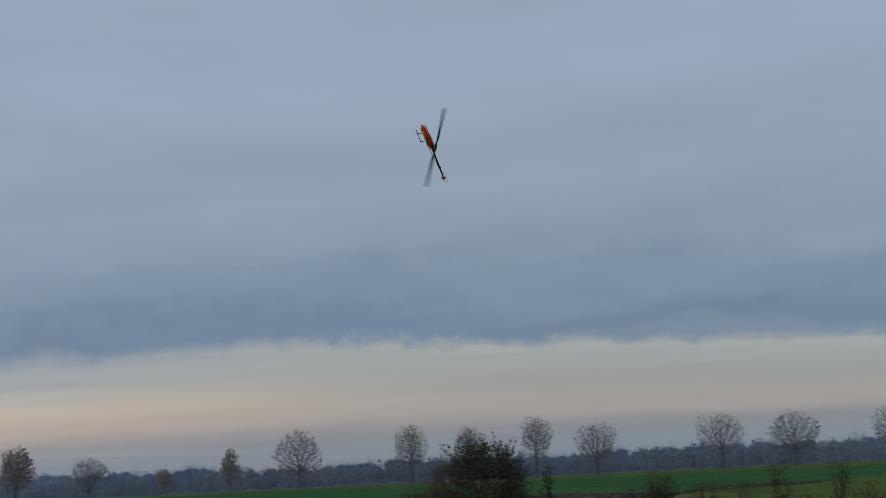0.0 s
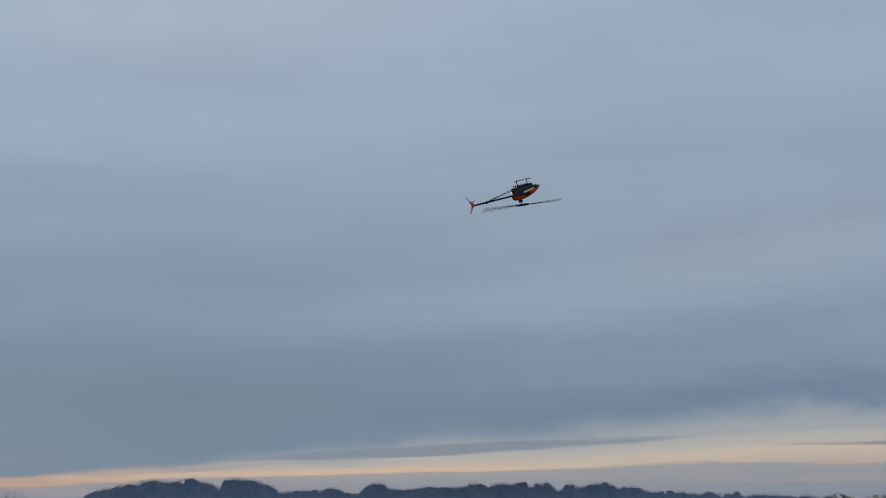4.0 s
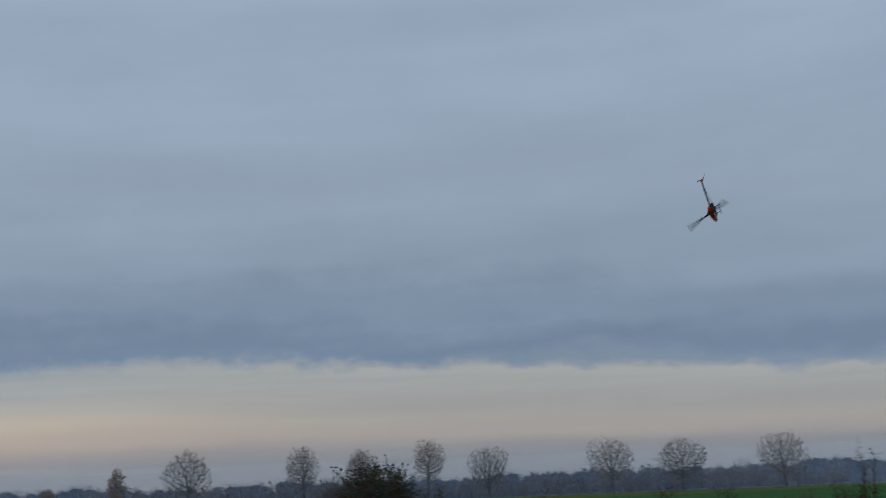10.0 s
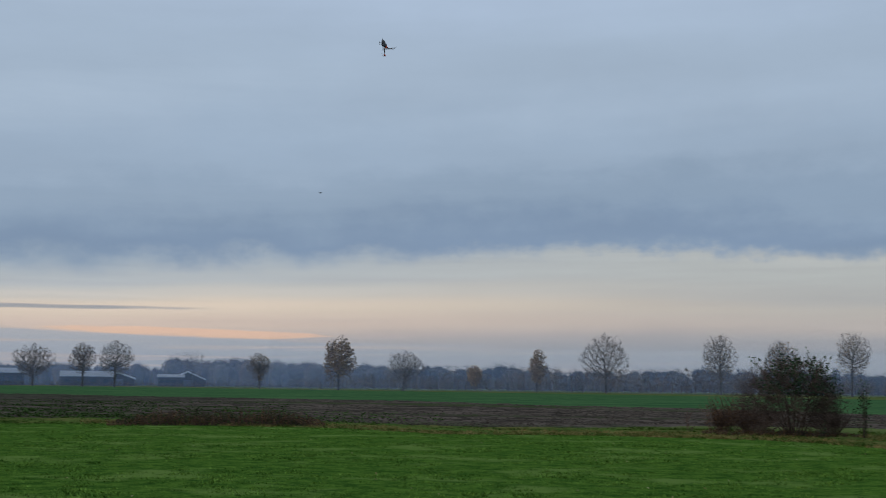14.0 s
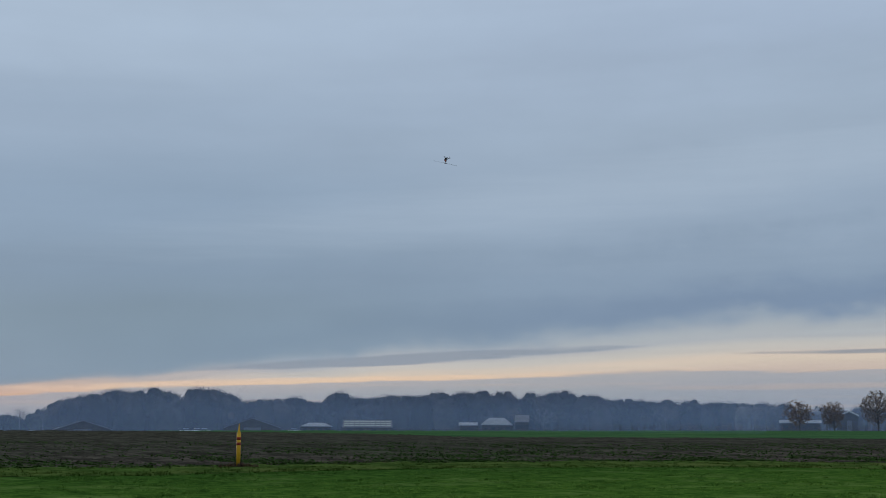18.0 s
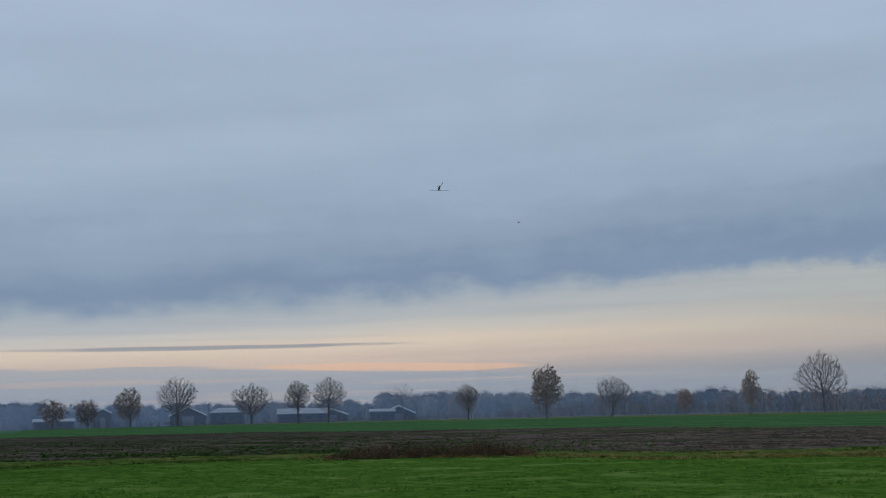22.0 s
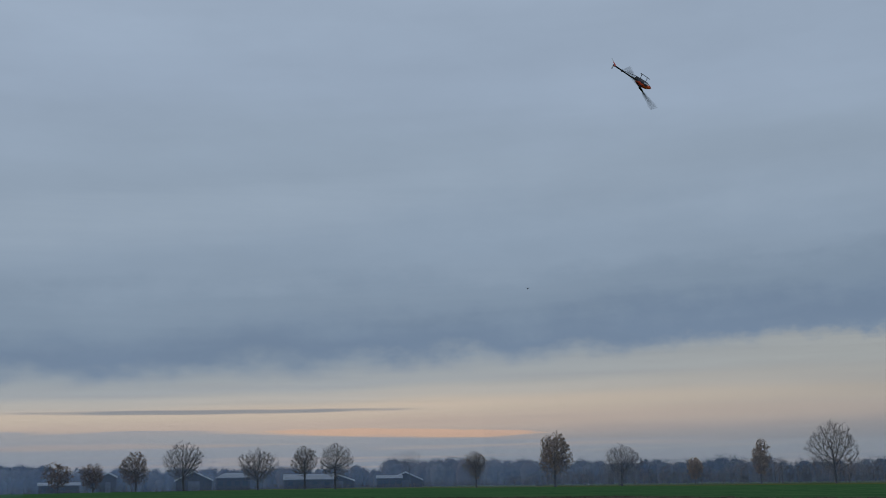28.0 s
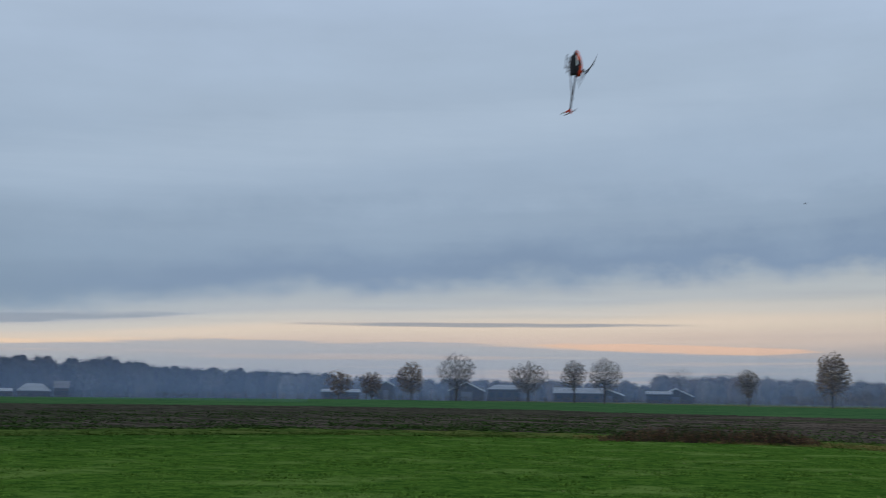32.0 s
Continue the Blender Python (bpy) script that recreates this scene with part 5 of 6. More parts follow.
for az, d, h, w, seed, st, lf, n, lv, lb, tl in (
        (5.79, 44.5, 0.85, 0.30, 110, SHRUB, DRYLEAF, 6, 1, "slim dark sapling in rough grass", 0), (6.45, 44.5, 0.34, 0.45, 111, RUSSET, DRYLEAF, 12, 2, "low brown weed clump in rough grass", 0),
        (7.12, 44.5, 0.52, 0.20, 112, SHRUB, None, 5, 0, "thin dark sapling in rough grass", 0), (7.79, 44.5, 1.10, 0.56, 113, SHRUB, LEAF, 10, 1, "slim sapling with sparse dark leaves", 0),
        (9.11, 44.5, 1.53, 1.24, 114, RUSSET, None, 44, 0, "dense russet leafless shrub", 1.75), (10.79, 44.5, 1.20, 0.59, 115, SHRUB, None, 12, 0, "thin dark leafless shrub", 0),
        (11.43, 44.5, 1.20, 0.47, 116, SHRUB, LEAF, 9, 1, "thin dark shrub with few leaves", 0), (12.74, 44.5, 1.15, 0.86, 117, RUSSET, None, 16, 0, "thin russet leafless shrub", 0),
        (14.38, 44.5, 1.35, 0.90, 118, SHRUB, DRYLEAF, 12, 1, "small dark tree with brown leaves at its top", 1.8), (16.32, 44.5, 0.40, 0.45, 119, SHRUB, LEAF, 10, 2, "low dark weed clump in grass", 0),
        (16.82, 44.5, 1.35, 1.12, 120, SHRUB, LEAF, 14, 1, "small dark leafless tree", 1.55), (18.00, 44.5, 0.97, 0.78, 121, RUSSET, DRYLEAF, 14, 2, "russet bush with dry leaves", 0),
        (18.64, 44.5, 0.58, 0.55, 122, RUSSET, DRYLEAF, 12, 2, "low russet weed clump", 0), (20.13, 42.0, 1.28, 1.16, 123, RUSSET, DRYLEAF, 34, 1, "russet bush with dry leaves", 0),
        (22.05, 42.0, 1.55, 1.50, 124, SHRUB, LEAF, 44, 1, "dark dense leafy hedge bush", 0), (22.81, 42.0, 1.3, 0.95, 125, SHRUB, LEAF, 16, 1, "dark bush with tall leafy shoots", 2.8),
        (24.65, 42.0, 0.54, 0.95, 126, SHRUB, DRYLEAF, 18, 2, "low dark weed clump in grass", 0), (26.89, 42.0, 1.25, 0.93, 127, SHRUB, DRYLEAF, 20, 1, "dark shrub with few dry leaves", 2.15),
        (28.72, 42.0, 1.67, 0.55, 128, RUSSET, DRYLEAF, 30, 1, "dense upright russet bush", 0), (29.76, 42.0, 1.46, 0.94, 129, RUSSET, DRYLEAF, 30, 2, "russet bush with dry leaves", 0),
        (30.86, 42.0, 1.7, 0.68, 130, SHRUB, LEAF, 18, 2, "tall slim bush with green leaves", 2.55), (23.6, 42.4, 0.6, 0.7, 131, RUSSET, DRYLEAF, 14, 2, "low russet weed clump", 0),
        (25.7, 42.4, 0.6, 0.8, 132, RUSSET, DRYLEAF, 16, 2, "low russet weed clump", 0), (32.3, 41.0, 1.3, 1.2, 133, RUSSET, DRYLEAF, 30, 1, "russet bush with dry leaves", 0), (19.2, 43.0, 0.5, 0.5, 134, SHRUB, DRYLEAF, 10, 2, "low dark weed clump in grass", 0),
        (25.2, 43.0, 0.95, 1.2, 135, RUSSET, DRYLEAF, 24, 1, "brown shrub with withered leaves", 0), (27.8, 43.2, 1.25, 1.5, 136, RUSSET, DRYLEAF, 30, 1, "brown shrub with withered leaves", 0),
        (29.3, 43.4, 1.15, 1.2, 137, SHRUB, DRYLEAF, 26, 1, "dark shrub with withered leaves", 0), (31.6, 43.0, 1.4, 1.4, 138, RUSSET, DRYLEAF, 30, 2, "brown shrub with withered leaves", 0),
        (15.3, 44.0, 0.55, 0.8, 139, RUSSET, DRYLEAF, 12, 1, "low russet weed clump", 0), (21.2, 43.4, 1.0, 1.0, 140, RUSSET, DRYLEAF, 24, 1, "brown shrub with withered leaves", 0)):
    shrub(az, d, h, w, seed, st, lf, n, lv, lb, tl)


# ---- the hovering drone far off ----
def drone():
    a, e, d = -19.85, 8.56, 150.0
    p = at(a, d * math.cos(radians(e)), EYE + d * math.sin(radians(e)))
    ob = thing("drone", p, "small dark quadcopter drone hovering far off", "drone")
    part("body", block("body", (-0.11, -0.05, -0.04), (0.11, 0.05, 0.045), BLACK, 0.015), ob)
    for sx in (-1, 1):
        for sy in (-1, 1):
            arm = part("arm", rod([(sx * 0.07, sy * 0.03, 0.02), (sx * 0.16, sy * 0.13, 0.03)], 0.012, BLACK, "arm", 6), ob)
            part("propeller", block("propeller", (sx * 0.16 - 0.07, sy * 0.13 - 0.008, 0.05), (sx * 0.16 + 0.07, sy * 0.13 + 0.008, 0.056), BLACK, 0.0), arm)
    part("skid", rod([(-0.08, 0, -0.10), (0.08, 0, -0.10)], 0.02, BLACK, "skid", 6), ob)


drone()


# ---- grass, weeds and clods, too many to count ----
def blades(name, label, material, count, az0, az1, near, far, low, high, seed, lean=0.5, width=0.011, clump=True):
    rng = random.Random(seed)
    s = Soup()
    while len(s.f) < count:
        az = rng.uniform(az0, az1)
        r0, r1 = near(az), far(az)
        r = r0 + (r1 - r0) * rng.random()
        p = at(az, r)
        k = noise.noise(Vector((p.x * 2.2, p.y * 2.2, seed))) * 0.9 + noise.noise(Vector((p.x * 0.4, p.y * 0.4, seed + 5))) * 0.5
        if clump and rng.random() > 0.36 + k * 1.9:
            continue
        h = rng.uniform(low, high) * (1 + 0.5 * k)
        z = gz(p.x, p.y) - 0.01
        for _ in range(3):
            q = Vector((p.x + rng.uniform(-.05, .05), p.y + rng.uniform(-.05, .05), z))
            s.tri(q, q + Vector((rng.uniform(-lean, lean) * h, rng.uniform(-lean, lean) * h, h)), width * (0.6 + r / 40))
    return tagged(new(name, s.mesh(name, material, False)), label, "grass", kind="stuff")


TUSSOCK = surface("rough_tussock_blades", (0.026, 0.056, 0.008), (0.078, 0.112, 0.022), 0.5, 4.0, bump=0.0, vary=0.5)
PALE_LEAF = surface("pale_fallen_leaves", (0.30, 0.26, 0.12), (0.42, 0.38, 0.20), 2.0, 9.0, bump=0.0, vary=0.5)
edge = lambda a: lerp(a, LAWN_EDGE)
blades("grass_tufts", "short green grass blades on the mown airfield", BLADE, 330000, -74, 35, lambda a: 14.0, lambda a: edge(a) - 0.2, 0.02, 0.062, 201, 1.2, 0.010)
blades("verge_grass", "long yellowing grass along the lawn's edge", STRAW, 30000, -30, 35, lambda a: edge(a) - 0.6, lambda a: edge(a) + (3.5 if a < 4 else 10), 0.03, 0.12, 202, 1.0, 0.008)
blades("verge_grass", "tall dry grass tussocks under the hedge shrubs", STRAW, 6000, 3, 35, lambda a: edge(a) + 4.0, lambda a: edge(a) + 10, 0.05, 0.15, 207, 1.0, 0.007)
blades("verge_grass", "tall green grass tussocks under the hedge shrubs", TUSSOCK, 22000, -6, 35, lambda a: edge(a) - 0.2, lambda a: edge(a) + 10, 0.03, 0.11, 208, 1.2, 0.009)
blades("verge_grass", "green tussocks along the lawn's edge", TUSSOCK, 60000, -90, 35, lambda a: edge(a) - 0.4, lambda a: edge(a) + (7 if a < 4 else 14), 0.03, 0.10, 203, 1.0, 0.010)


def seedlings(label, az0, az1, deep, count, seed):
    """Leafy rosettes in rough rows on the ploughed field, thick in some patches and sparse in others."""
    nr = np.random.default_rng(seed)
    az = nr.uniform(az0, az1, count)
    near = np.array([lerp(a, SOIL_NEAR) for a in az])
    r = near + deep * nr.random(count) ** 1.7
    row = np.round(r * np.cos(np.radians(az)) / 0.75) * 0.75 / np.cos(np.radians(az))
    r = np.where(nr.random(count) < 0.6, row + nr.normal(0, 0.06, count), r)
    r = np.maximum(r, near + 0.2)
    x, y = r * np.sin(np.radians(az)), r * np.cos(np.radians(az))
    thick = np.array([noise.noise(Vector((p * 0.12, q * 0.25, seed))) + 0.5 * noise.noise(Vector((p * 0.8, q * 0.8, seed))) for p, q in zip(x, y)])
    keep = thick + nr.uniform(-0.5, 0.5, count) > 0.05 + 0.3 * np.clip((az - (az1 - 6)) / 6, 0, 1) + 0.3 * np.clip((-52 - az) / 20, 0, 1)
    x, y = np.repeat(x[keep], 5), np.repeat(y[keep], 5)
    m = len(x)
    foot = np.stack([x + nr.normal(0, 0.03, m), y + nr.normal(0, 0.03, m), np.array([gz(p, q) for p, q in zip(x, y)]) + 0.03], 1)
    t = nr.uniform(0, 6.283, m)
    out = np.stack([np.cos(t), np.sin(t), nr.uniform(0.4, 1.6, m)], 1)
    out /= np.linalg.norm(out, axis=1)[:, None]
    side = np.stack([-np.sin(t), np.cos(t), np.zeros(m)], 1)
    s = nr.uniform(0.055, 0.125, m)[:, None]
    v = np.stack([foot, foot + out * s * 0.55 + side * s * 0.3, foot + out * s + np.array((0, 0, -0.15)) * s, foot + out * s * 0.55 - side * s * 0.3], 1).reshape(-1, 3)
    f = (np.arange(m)[:, None, None] * 4 + np.array([(0, 1, 2), (0, 2, 3)])[None]).reshape(-1, 3)
    tagged(new("field_seedlings", mesh_np("field_seedlings", [(v, f)], SPROUT)), label, "seedlings", kind="stuff")


seedlings("leafy green seedlings in rows on the ploughed field", -80, -21, 50.0, 36000, 231)
seedlings("few leafy green seedlings on the brown ploughed field", -24, -14, 24.0, 1500, 232)


def fallen_leaves():
    rng = random.Random(206)
    s = Soup()
    for _ in range(130):
        az = rng.uniform(-40, 34)
        p = at(az, rng.uniform(16.0, edge(az) + 1.5), 0.03)
        s.leaf(p, Vector((rng.uniform(-1, 1), rng.uniform(-1, 1), rng.uniform(0.1, 0.8))), rng.uniform(0.03, 0.06), rng)
    tagged(new("fallen_leaves", s.mesh("fallen_leaves", PALE_LEAF, False)), "pale yellow leaves scattered over the lawn", "leaves", kind="stuff")


fallen_leaves()


def clods():
    rng = random.Random(205)
    v, f = [], []
    for _ in range(20000):
        az = rng.uniform(-74, 16)
        n, m = lerp(az, SOIL_NEAR), lerp(az, SOIL_FAR)
        p = at(az, n + (m - n) * rng.random() ** 1.4)
        s = rng.uniform(0.02, 0.06)
        b = len(v)
        for c in ((1, 0, 0), (0, 1, 0), (-1, 0, 0), (0, -1, 0), (0, 0, 0.9)):
            v.append((p.x + (c[0] + rng.uniform(-.4, .4)) * s * 1.4, p.y + (c[1] + rng.uniform(-.4, .4)) * s, gz(p.x, p.y) + 0.03 + c[2] * s))
        f += [(b, b + 1, b + 4), (b + 1, b + 2, b + 4), (b + 2, b + 3, b + 4), (b + 3, b, b + 4)]
    tagged(new("soil_clods", mesh_of("soil_clods", v, f, CLOD)), "dark clods of turned soil on the ploughed field", "soil", kind="stuff")


clods()


def weeds(label, az0, az1, d0, d1, count, height, seed, stems, leaf):
    """A thicket of dry weeds."""
    rng = random.Random(seed)
    s, g = Soup(), Soup()
    for i in range(count):
        az = rng.uniform(az0, az1)
        p = at(az, rng.uniform(d0, d1))
        p.z = -0.02
        edge_in = min(1.0, (az - az0) * 0.5, (az1 - az) * 0.7)
        h = height * rng.uniform(0.4, 1.0) * (0.35 + 0.65 * max(0.0, edge_in)) * (0.75 + 0.9 * noise.noise(Vector((p.x * 0.9, p.y * 0.5, seed))))
        tip = p + Vector((rng.uniform(-.25, .25), rng.uniform(-.25, .25), 1)) * h
        s.tube([p, p.lerp(tip, 0.5) + Vector((rng.uniform(-.04, .04), 0, 0)), tip], [0.010, 0.007, 0.003], 3)
        for _ in range(5):
            q = p.lerp(tip, rng.uniform(0.25, 1.0))
            e = Vector((rng.uniform(-1, 1), rng.uniform(-1, 1), rng.uniform(0, 1)))
            s.tri(q, q + e * 0.14, 0.006)
            g.leaf(q, e + Vector((0, 0, -0.4)), rng.uniform(0.035, 0.09), rng)
    ob = tagged(new("dry_weeds", s.mesh("dry_weeds", stems)), label, "weeds", kind="stuff")
    part("dry_leaves", g.mesh("dry_leaves", leaf), ob, "withered leaves")


weeds("thicket of dry brown weeds between lawn and ploughed field", -28.9, -19.4, 48.6, 51.5, 900, 0.66, 211, RUSSET, DRYLEAF)
weeds("thicket of dry weeds and green leaves between lawn and field", -28.5, -20.0, 49.0, 52.5, 700, 0.66, 212, SHRUB, SPROUT)
weeds("dry brown weeds under the hedge shrubs", 5.2, 33.0, 41.0, 44.6, 800, 0.42, 213, RUSSET, DRYLEAF)
weeds("dry weeds round the large bush", -2.6, 4.0, 45.6, 49.0, 500, 0.35, 214, SHRUB, DRYLEAF)
weeds("dark weeds round the marker post", -66.2, -64.5, 45.4, 46.8, 160, 0.3, 215, SHRUB, DRYLEAF)


# ---- what moves ----
def motions():
    walk(helicopter, [
        (0, craft(-0.11, 22.78, 7.79, 0.068, 0.603, -0.664, 0.436)),
        (0.2, craft(-1.13, 20.44, 7.29, 0.111, 0.887, -0.209, 0.397)),
        (0.4, craft(-2.61, 19.01, 7.09, 0.310, 0.898, 0.068, 0.305)),
        (0.6, craft(-4.17, 20.22, 7.55, 0.536, 0.793, 0.131, 0.257)),
        (0.8, craft(-6.02, 21.13, 7.60, 0.570, 0.747, 0.157, 0.305)),
        (1, craft(-8.16, 22.34, 7.41, 0.688, 0.630, 0.130, 0.336)),
        (1.2, craft(-9.42, 22.64, 7.06, 0.651, 0.646, 0.211, 0.339)),
        (1.4, craft(-10.44, 23.02, 7.08, 0.629, 0.662, 0.185, 0.362)),
        (1.6, craft(-11.18, 22.98, 6.81, 0.558, 0.732, 0.224, 0.320)),
        (1.8, craft(-11.31, 22.47, 6.06, 0.391, 0.832, 0.289, 0.267)),
        (2, craft(-11.00, 20.51, 5.36, 0.305, 0.846, 0.349, 0.264)),
        (2.2, craft(-12.15, 20.52, 5.57, 0.059, 0.921, 0.363, 0.129)),
        (2.4, craft(-13.02, 19.91, 6.00, 0.073, 0.926, 0.349, 0.122)),
        (2.6, craft(-13.40, 18.64, 6.58, 0.418, -0.896, -0.139, 0.060)),
        (2.8, craft(-13.72, 17.38, 7.48, 0.549, -0.811, -0.176, 0.103)),
        (3, craft(-14.02, 16.35, 8.05, 0.743, -0.625, -0.160, 0.177)),
        (3.2, craft(-13.81, 14.85, 8.09, 0.785, -0.557, -0.165, 0.215)),
        (3.4, craft(-14.75, 14.27, 8.43, 0.809, -0.483, -0.190, 0.275)),
        (3.6, craft(-14.94, 13.09, 8.11, 0.728, -0.623, -0.193, 0.214)),
        (3.8, craft(-16.07, 12.80, 7.72, 0.623, -0.723, -0.250, 0.162)),
        (3.9, craft(-16.79, 12.64, 7.45, 0.333, -0.845, -0.419, -0.008)),
        (4, craft(-17.52, 12.48, 7.18, 0.010, 0.834, 0.522, 0.178)),
        (4.2, craft(-17.50, 10.93, 6.48, 0.192, 0.749, 0.508, 0.381)),
        (4.4, craft(-18.96, 10.37, 6.76, 0.251, 0.739, 0.456, 0.427)),
        (4.5, craft(-19.85, 10.26, 7.08, 0.348, 0.719, 0.385, 0.463)),
        (5.5, craft(-20.01, 7.51, 7.29, 0.407, 0.868, 0.245, -0.141)),
        (6.5, craft(-20.17, 4.76, 7.51, 0.299, 0.662, 0.005, -0.687)),
        (6.6, craft(-21.02, 4.62, 7.80, 0.288, 0.668, 0.056, -0.684)),
        (6.8, craft(-21.45, 4.63, 7.98, 0.174, 0.821, 0.054, -0.542)),
        (7, craft(-21.05, 4.90, 7.78, 0.099, 0.914, 0.078, -0.386)),
        (7.2, craft(-19.87, 5.05, 7.40, 0.007, 0.926, 0.229, -0.301)),
        (7.4, craft(-17.96, 5.48, 7.17, 0.032, -0.888, -0.310, 0.338)),
        (7.6, craft(-15.26, 6.25, 6.74, 0.135, 0.605, 0.771, -0.148)),
        (7.8, craft(-13.13, 7.17, 6.47, 0.189, 0.666, 0.686, -0.224)),
        (8, craft(-12.15, 8.94, 6.78, 0.168, 0.526, 0.801, -0.231)),
        (8.2, craft(-10.54, 10.86, 7.08, 0.008, -0.282, -0.893, 0.351)),
        (8.4, craft(-8.12, 12.78, 7.11, 0.120, -0.004, -0.921, 0.371)),
        (8.6, craft(-5.42, 14.67, 6.92, 0.206, 0.280, -0.818, 0.458)),
        (8.8, craft(-3.12, 18.04, 7.26, 0.378, 0.516, -0.758, 0.129)),
        (9, craft(-1.17, 21.70, 7.92, 0.475, 0.722, -0.501, 0.046)),
        (9.2, craft(0.51, 22.87, 8.13, 0.323, 0.924, -0.201, -0.022)),
        (9.4, craft(2.84, 23.78, 8.27, 0.277, 0.950, 0.143, -0.027)),
        (9.6, craft(5.29, 24.57, 8.34, 0.152, 0.935, 0.270, -0.174)),
        (9.8, craft(7.37, 26.39, 8.44, 0.129, 0.882, 0.321, -0.320)),
        (10, craft(8.59, 27.74, 7.87, 0.038, 0.835, 0.407, -0.368)),
        (10.1, craft(9.13, 28.94, 7.51, 0.103, 0.788, 0.087, -0.601)),
        (10.2, craft(9.68, 30.14, 7.16, 0.151, 0.612, -0.247, -0.736)),
        (10.4, craft(10.39, 32.43, 6.27, 0.166, 0.536, -0.331, -0.759)),
        (10.6, craft(10.34, 34.95, 5.59, 0.253, 0.407, -0.319, -0.818)),
        (10.8, craft(9.71, 37.61, 5.35, 0.367, 0.143, -0.053, -0.918)),
        (11, craft(8.82, 39.71, 5.49, 0.371, -0.062, -0.074, -0.924)),
        (11.1, craft(8.19, 40.33, 5.87, -0.017, -0.283, 0.073, -0.956)),
        (11.2, craft(7.56, 40.95, 6.25, 0.401, 0.441, -0.204, 0.776)),
        (11.4, craft(6.75, 41.57, 6.80, 0.374, 0.569, -0.289, 0.673)),
        (11.6, craft(6.40, 43.38, 6.97, 0.298, 0.723, 0.046, 0.622)),
        (11.8, craft(5.73, 45.56, 7.32, 0.281, 0.762, 0.180, 0.555)),
        (12, craft(4.54, 47.98, 8.11, 0.304, 0.779, 0.155, 0.526)),
        (12.2, craft(2.96, 48.94, 8.85, 0.107, 0.753, 0.353, 0.545)),
        (12.4, craft(1.41, 49.86, 9.65, 0.098, 0.679, 0.497, 0.531)),
        (12.6, craft(-0.31, 50.78, 10.40, 0.002, 0.564, 0.626, 0.538)),
        (12.8, craft(-2.03, 49.37, 10.71, 0.035, -0.431, -0.818, -0.379)),
        (13, craft(-3.49, 47.75, 10.97, 0.034, -0.259, -0.963, -0.064)),
        (13.2, craft(-5.03, 46.15, 11.30, 0.055, 0.086, 0.994, 0.042)),
        (13.4, craft(-6.85, 45.43, 11.97, 0.115, 0.025, 0.992, 0.046)),
        (13.6, craft(-8.74, 44.67, 12.67, 0.039, 0.268, 0.962, 0.041)),
        (13.8, craft(-11.35, 46.04, 14.02, 0.092, -0.506, -0.851, -0.111)),
        (14, craft(-14.54, 47.47, 15.21, 0.007, -0.624, -0.580, -0.524)),
        (14.2, craft(-17.49, 46.98, 15.89, 0.034, -0.743, -0.449, -0.495)),
        (14.4, craft(-20.56, 46.39, 16.61, 0.158, -0.712, -0.509, -0.458)),
        (14.6, craft(-23.63, 45.56, 16.93, 0.123, -0.680, -0.524, -0.497)),
        (14.7, craft(-25.24, 45.17, 17.06, 0.107, -0.848, -0.110, -0.508)),
        (14.8, craft(-26.86, 44.79, 17.19, 0.069, -0.845, 0.327, -0.417)),
        (15, craft(-30.24, 43.81, 17.12, 0.028, -0.778, 0.303, -0.550)),
        (15.2, craft(-33.43, 41.83, 16.61, 0.107, 0.753, -0.364, 0.539)),
        (15.4, craft(-36.03, 38.96, 15.98, 0.041, 0.741, -0.325, 0.586)),
        (15.5, craft(-38.55, 39.29, 16.34, 0.043, 0.736, -0.367, 0.567)),
        (17.5, craft(-58.96, 37.54, 17.52, 0.139, 0.377, -0.781, 0.478)),
        (17.73, craft(-60.30, 39.43, 17.36, 0.100, 0.725, -0.663, 0.157)),
        (18, craft(-61.64, 41.32, 17.21, 0.037, 0.899, -0.387, -0.201)),
        (18.5, craft(-62.99, 46.29, 16.74, 0.090, 0.944, -0.014, -0.316)),
        (19, craft(-62.20, 51.80, 15.66, 0.096, -0.912, -0.246, 0.313)),
        (19.5, craft(-63.96, 62.65, 16.41, 0.008, -0.915, -0.313, 0.255)),
        (20, craft(-64.82, 75.82, 18.91, 0.106, -0.950, -0.110, 0.274)),
        (20.5, craft(-59.46, 82.70, 19.94, 0.079, -0.937, 0.023, 0.339)),
        (21, craft(-54.22, 89.28, 20.25, 0.148, -0.883, 0.313, 0.317)),
        (21.5, craft(-45.47, 88.60, 19.34, 0.138, -0.811, 0.460, 0.334)),
        (22, craft(-37.91, 87.40, 18.86, 0.108, -0.717, 0.625, 0.289)),
        (22.5, craft(-32.03, 87.50, 18.63, 0.100, -0.650, 0.679, 0.326)),
        (23, craft(-26.79, 87.46, 17.48, 0.124, -0.667, 0.640, 0.361)),
        (23.5, craft(-20.49, 78.73, 15.90, 0.111, -0.711, 0.638, 0.275)),
        (24, craft(-16.53, 71.20, 15.23, 0.137, -0.684, 0.663, 0.272)),
        (24.2, craft(-14.41, 62.68, 15.19, 0.119, -0.661, 0.687, 0.275)),
        (24.4, craft(-12.93, 55.71, 14.65, 0.189, -0.663, 0.647, 0.326)),
        (24.6, craft(-12.11, 49.89, 14.34, 0.188, -0.690, 0.491, 0.497)),
        (24.67, craft(-11.91, 48.29, 14.20, 0.017, -0.842, 0.065, 0.535)),
        (24.73, craft(-11.72, 46.68, 14.06, -0.158, -0.796, -0.376, 0.447)),
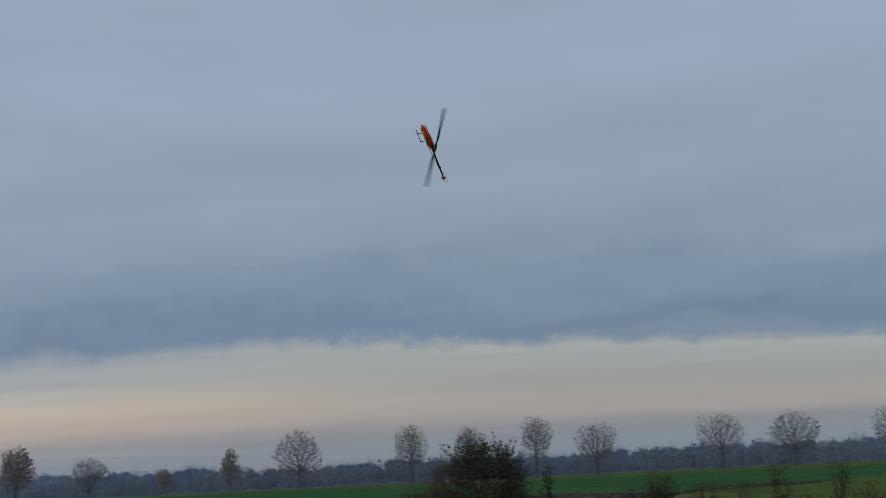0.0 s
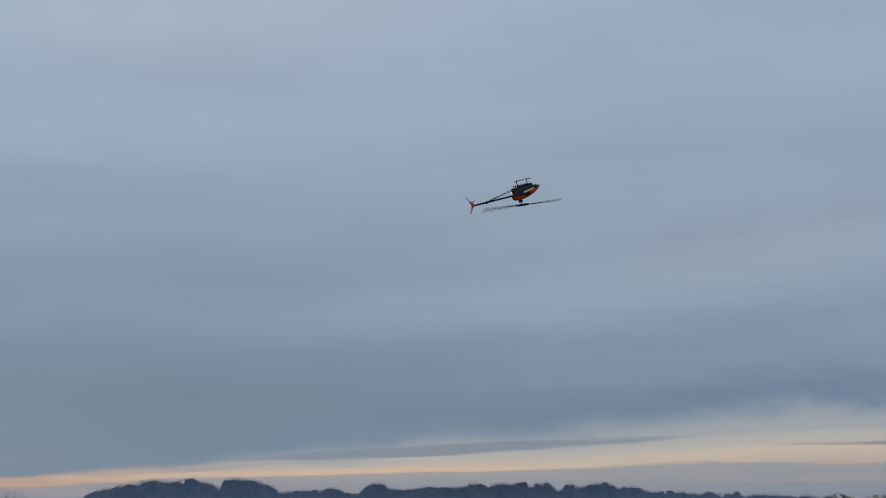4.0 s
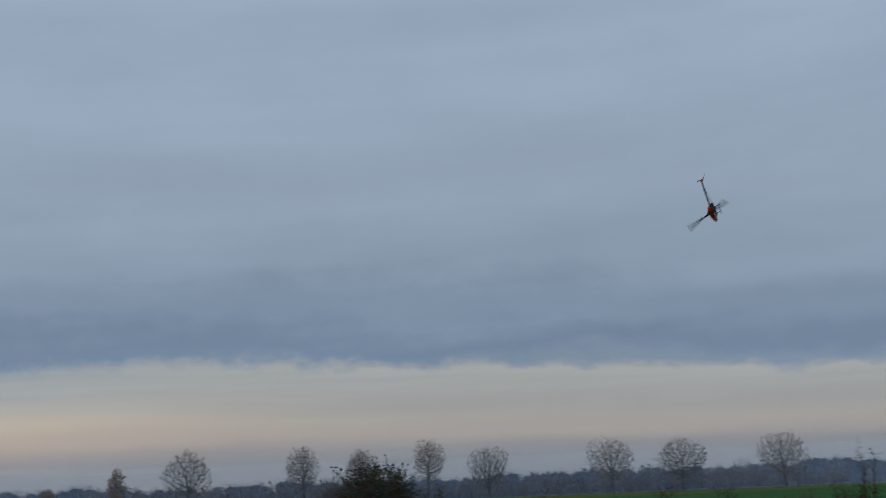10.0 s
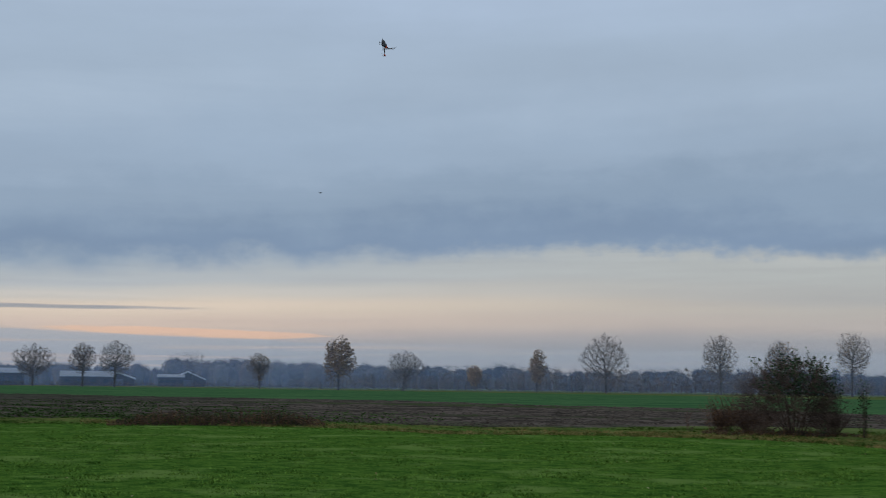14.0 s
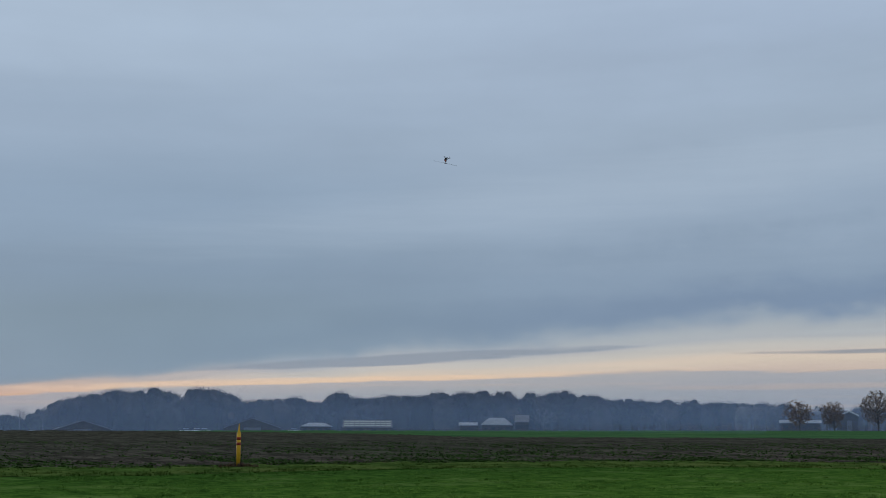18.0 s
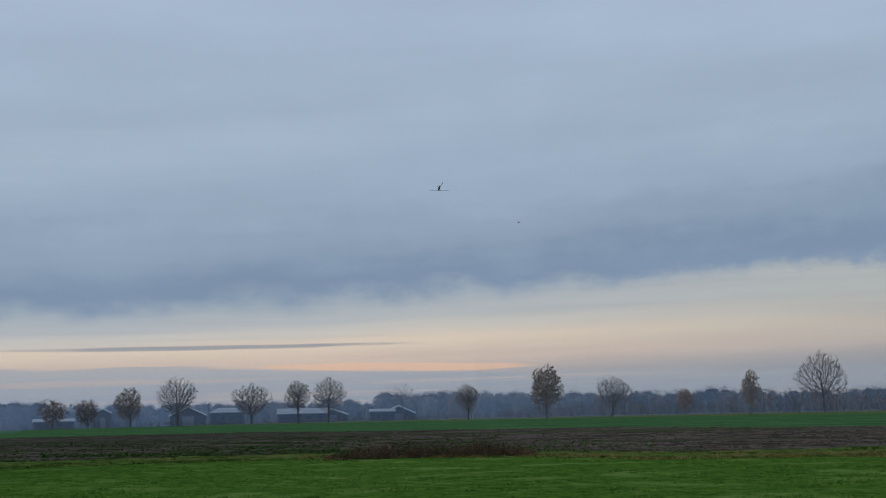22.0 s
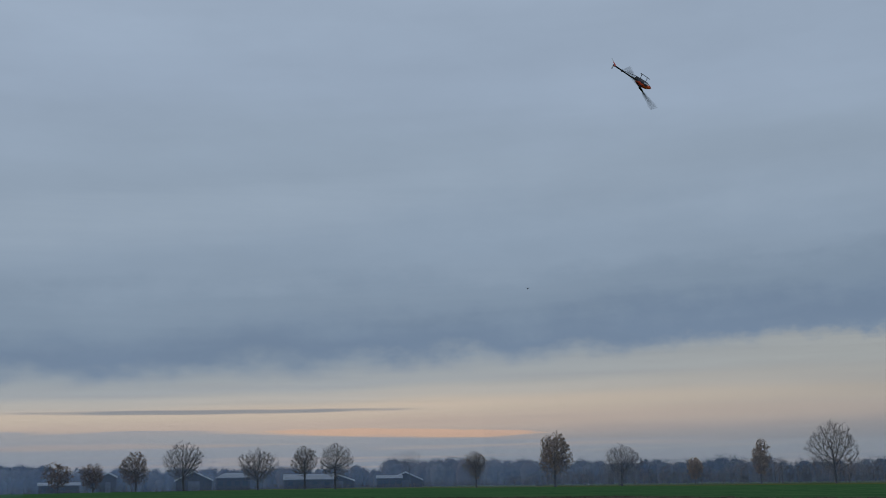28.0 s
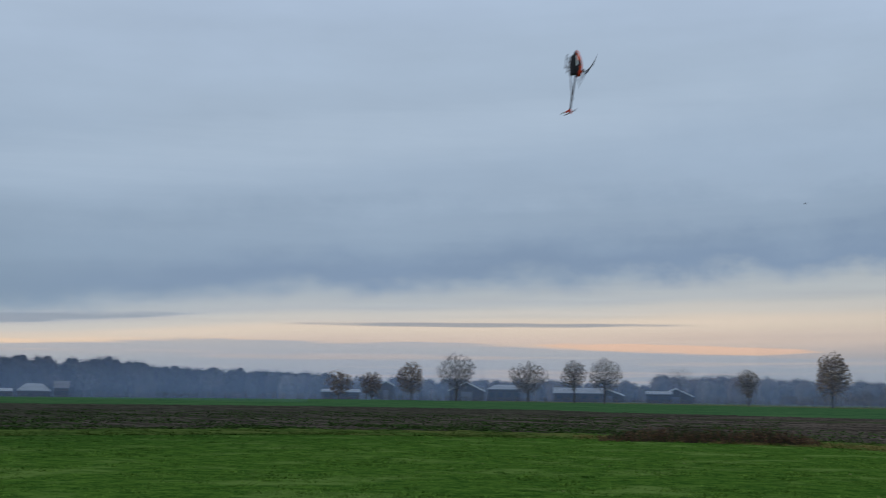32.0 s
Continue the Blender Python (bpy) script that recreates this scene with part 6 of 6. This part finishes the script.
        (24.8, craft(-11.53, 45.08, 13.93, 0.296, 0.563, 0.729, -0.254)),
        (25, craft(-10.95, 41.43, 13.03, 0.400, 0.553, 0.666, -0.301)),
        (25.2, craft(-11.03, 40.10, 12.14, 0.653, 0.410, 0.442, -0.459)),
        (25.4, craft(-10.95, 38.03, 10.59, 0.800, 0.206, 0.229, -0.515)),
        (25.6, craft(-10.99, 36.84, 9.72, 0.805, 0.244, 0.110, -0.529)),
        (25.8, craft(-10.31, 33.54, 9.58, 0.688, 0.388, 0.363, -0.495)),
        (26, craft(-9.56, 30.74, 10.61, 0.458, 0.439, 0.709, -0.307)),
        (26.2, craft(-8.99, 29.14, 11.80, 0.381, 0.471, 0.749, -0.267)),
        (26.4, craft(-8.40, 28.18, 12.64, 0.202, 0.666, 0.717, -0.044)),
        (26.5, craft(-7.92, 27.44, 12.74, 0.257, 0.736, 0.612, 0.129)),
        (28.5, craft(-6.35, 27.42, 10.31, 0.231, 0.797, 0.510, -0.228)),
        (28.7, craft(-5.67, 27.58, 10.96, 0.396, 0.668, 0.467, -0.423)),
        (28.8, craft(-5.33, 28.29, 11.28, 0.437, 0.680, 0.232, -0.541)),
        (28.9, craft(-4.98, 28.52, 11.33, 0.729, 0.455, 0.195, -0.473)),
        (29, craft(-4.63, 28.75, 11.38, 0.917, 0.165, 0.131, -0.338)),
        (29.1, craft(-4.36, 28.41, 11.15, 0.944, 0.327, -0.032, -0.035)),
        (29.2, craft(-4.08, 28.06, 10.93, 0.833, 0.442, -0.190, 0.272)),
        (29.4, craft(-3.48, 28.60, 10.67, 0.748, 0.292, -0.359, 0.476)),
        (29.6, craft(-3.20, 28.57, 10.21, 0.459, 0.034, -0.462, 0.758)),
        (29.8, craft(-3.14, 29.38, 9.78, 0.035, -0.156, -0.354, 0.921)),
        (30, craft(-3.16, 30.23, 9.11, 0.202, 0.327, 0.097, -0.918)),
        (30.2, craft(-3.56, 30.88, 8.27, 0.366, 0.427, 0.027, -0.826)),
        (30.4, craft(-4.22, 31.72, 7.56, 0.409, 0.432, 0.009, -0.804)),
        (30.6, craft(-4.95, 31.65, 6.47, 0.320, 0.449, -0.071, -0.831)),
        (30.8, craft(-6.01, 31.80, 5.16, 0.288, 0.453, -0.068, -0.841)),
        (31, craft(-7.87, 31.48, 3.90, 0.297, 0.333, -0.058, -0.893)),
        (31.2, craft(-9.74, 28.43, 2.97, 0.330, 0.107, -0.123, -0.930)),
        (31.4, craft(-11.07, 24.91, 3.03, 0.022, -0.160, 0.159, -0.974)),
        (31.6, craft(-10.80, 20.64, 4.21, 0.016, 0.427, -0.195, 0.883)),
        (31.8, craft(-12.20, 20.37, 6.27, 0.156, -0.612, -0.071, -0.772)),
        (32, craft(-11.94, 20.70, 7.94, 0.051, -0.727, -0.175, -0.662))
    ])
    # the rotors turn on their own shafts; blade bearings set at whole seconds
    marks = ((0, 147), (1, 2653), (2, 5242), (3, 7784), (4, 10426), (7, 18318), (8, 20883), (9, 23434), (10, 26049), (11, 28564), (12, 31111), (13, 33716), (14, 36327), (15, 38847), (18, 46718), (20, 51915), (21, 54502), (22, 57132), (25, 65013), (26, 67597), (29, 75525), (30, 78099), (32, 83292))
    walk(main_rotor, [(i / 30, pose(0, 0, 0.21, 0, 0, lerp(i / 30, marks))) for i in range(961)])
    walk(tail_rotor, [(i / 30, pose(-0.85, -0.045, 0.0, 0, 89.0 * i, 0)) for i in range(961)])


motions()
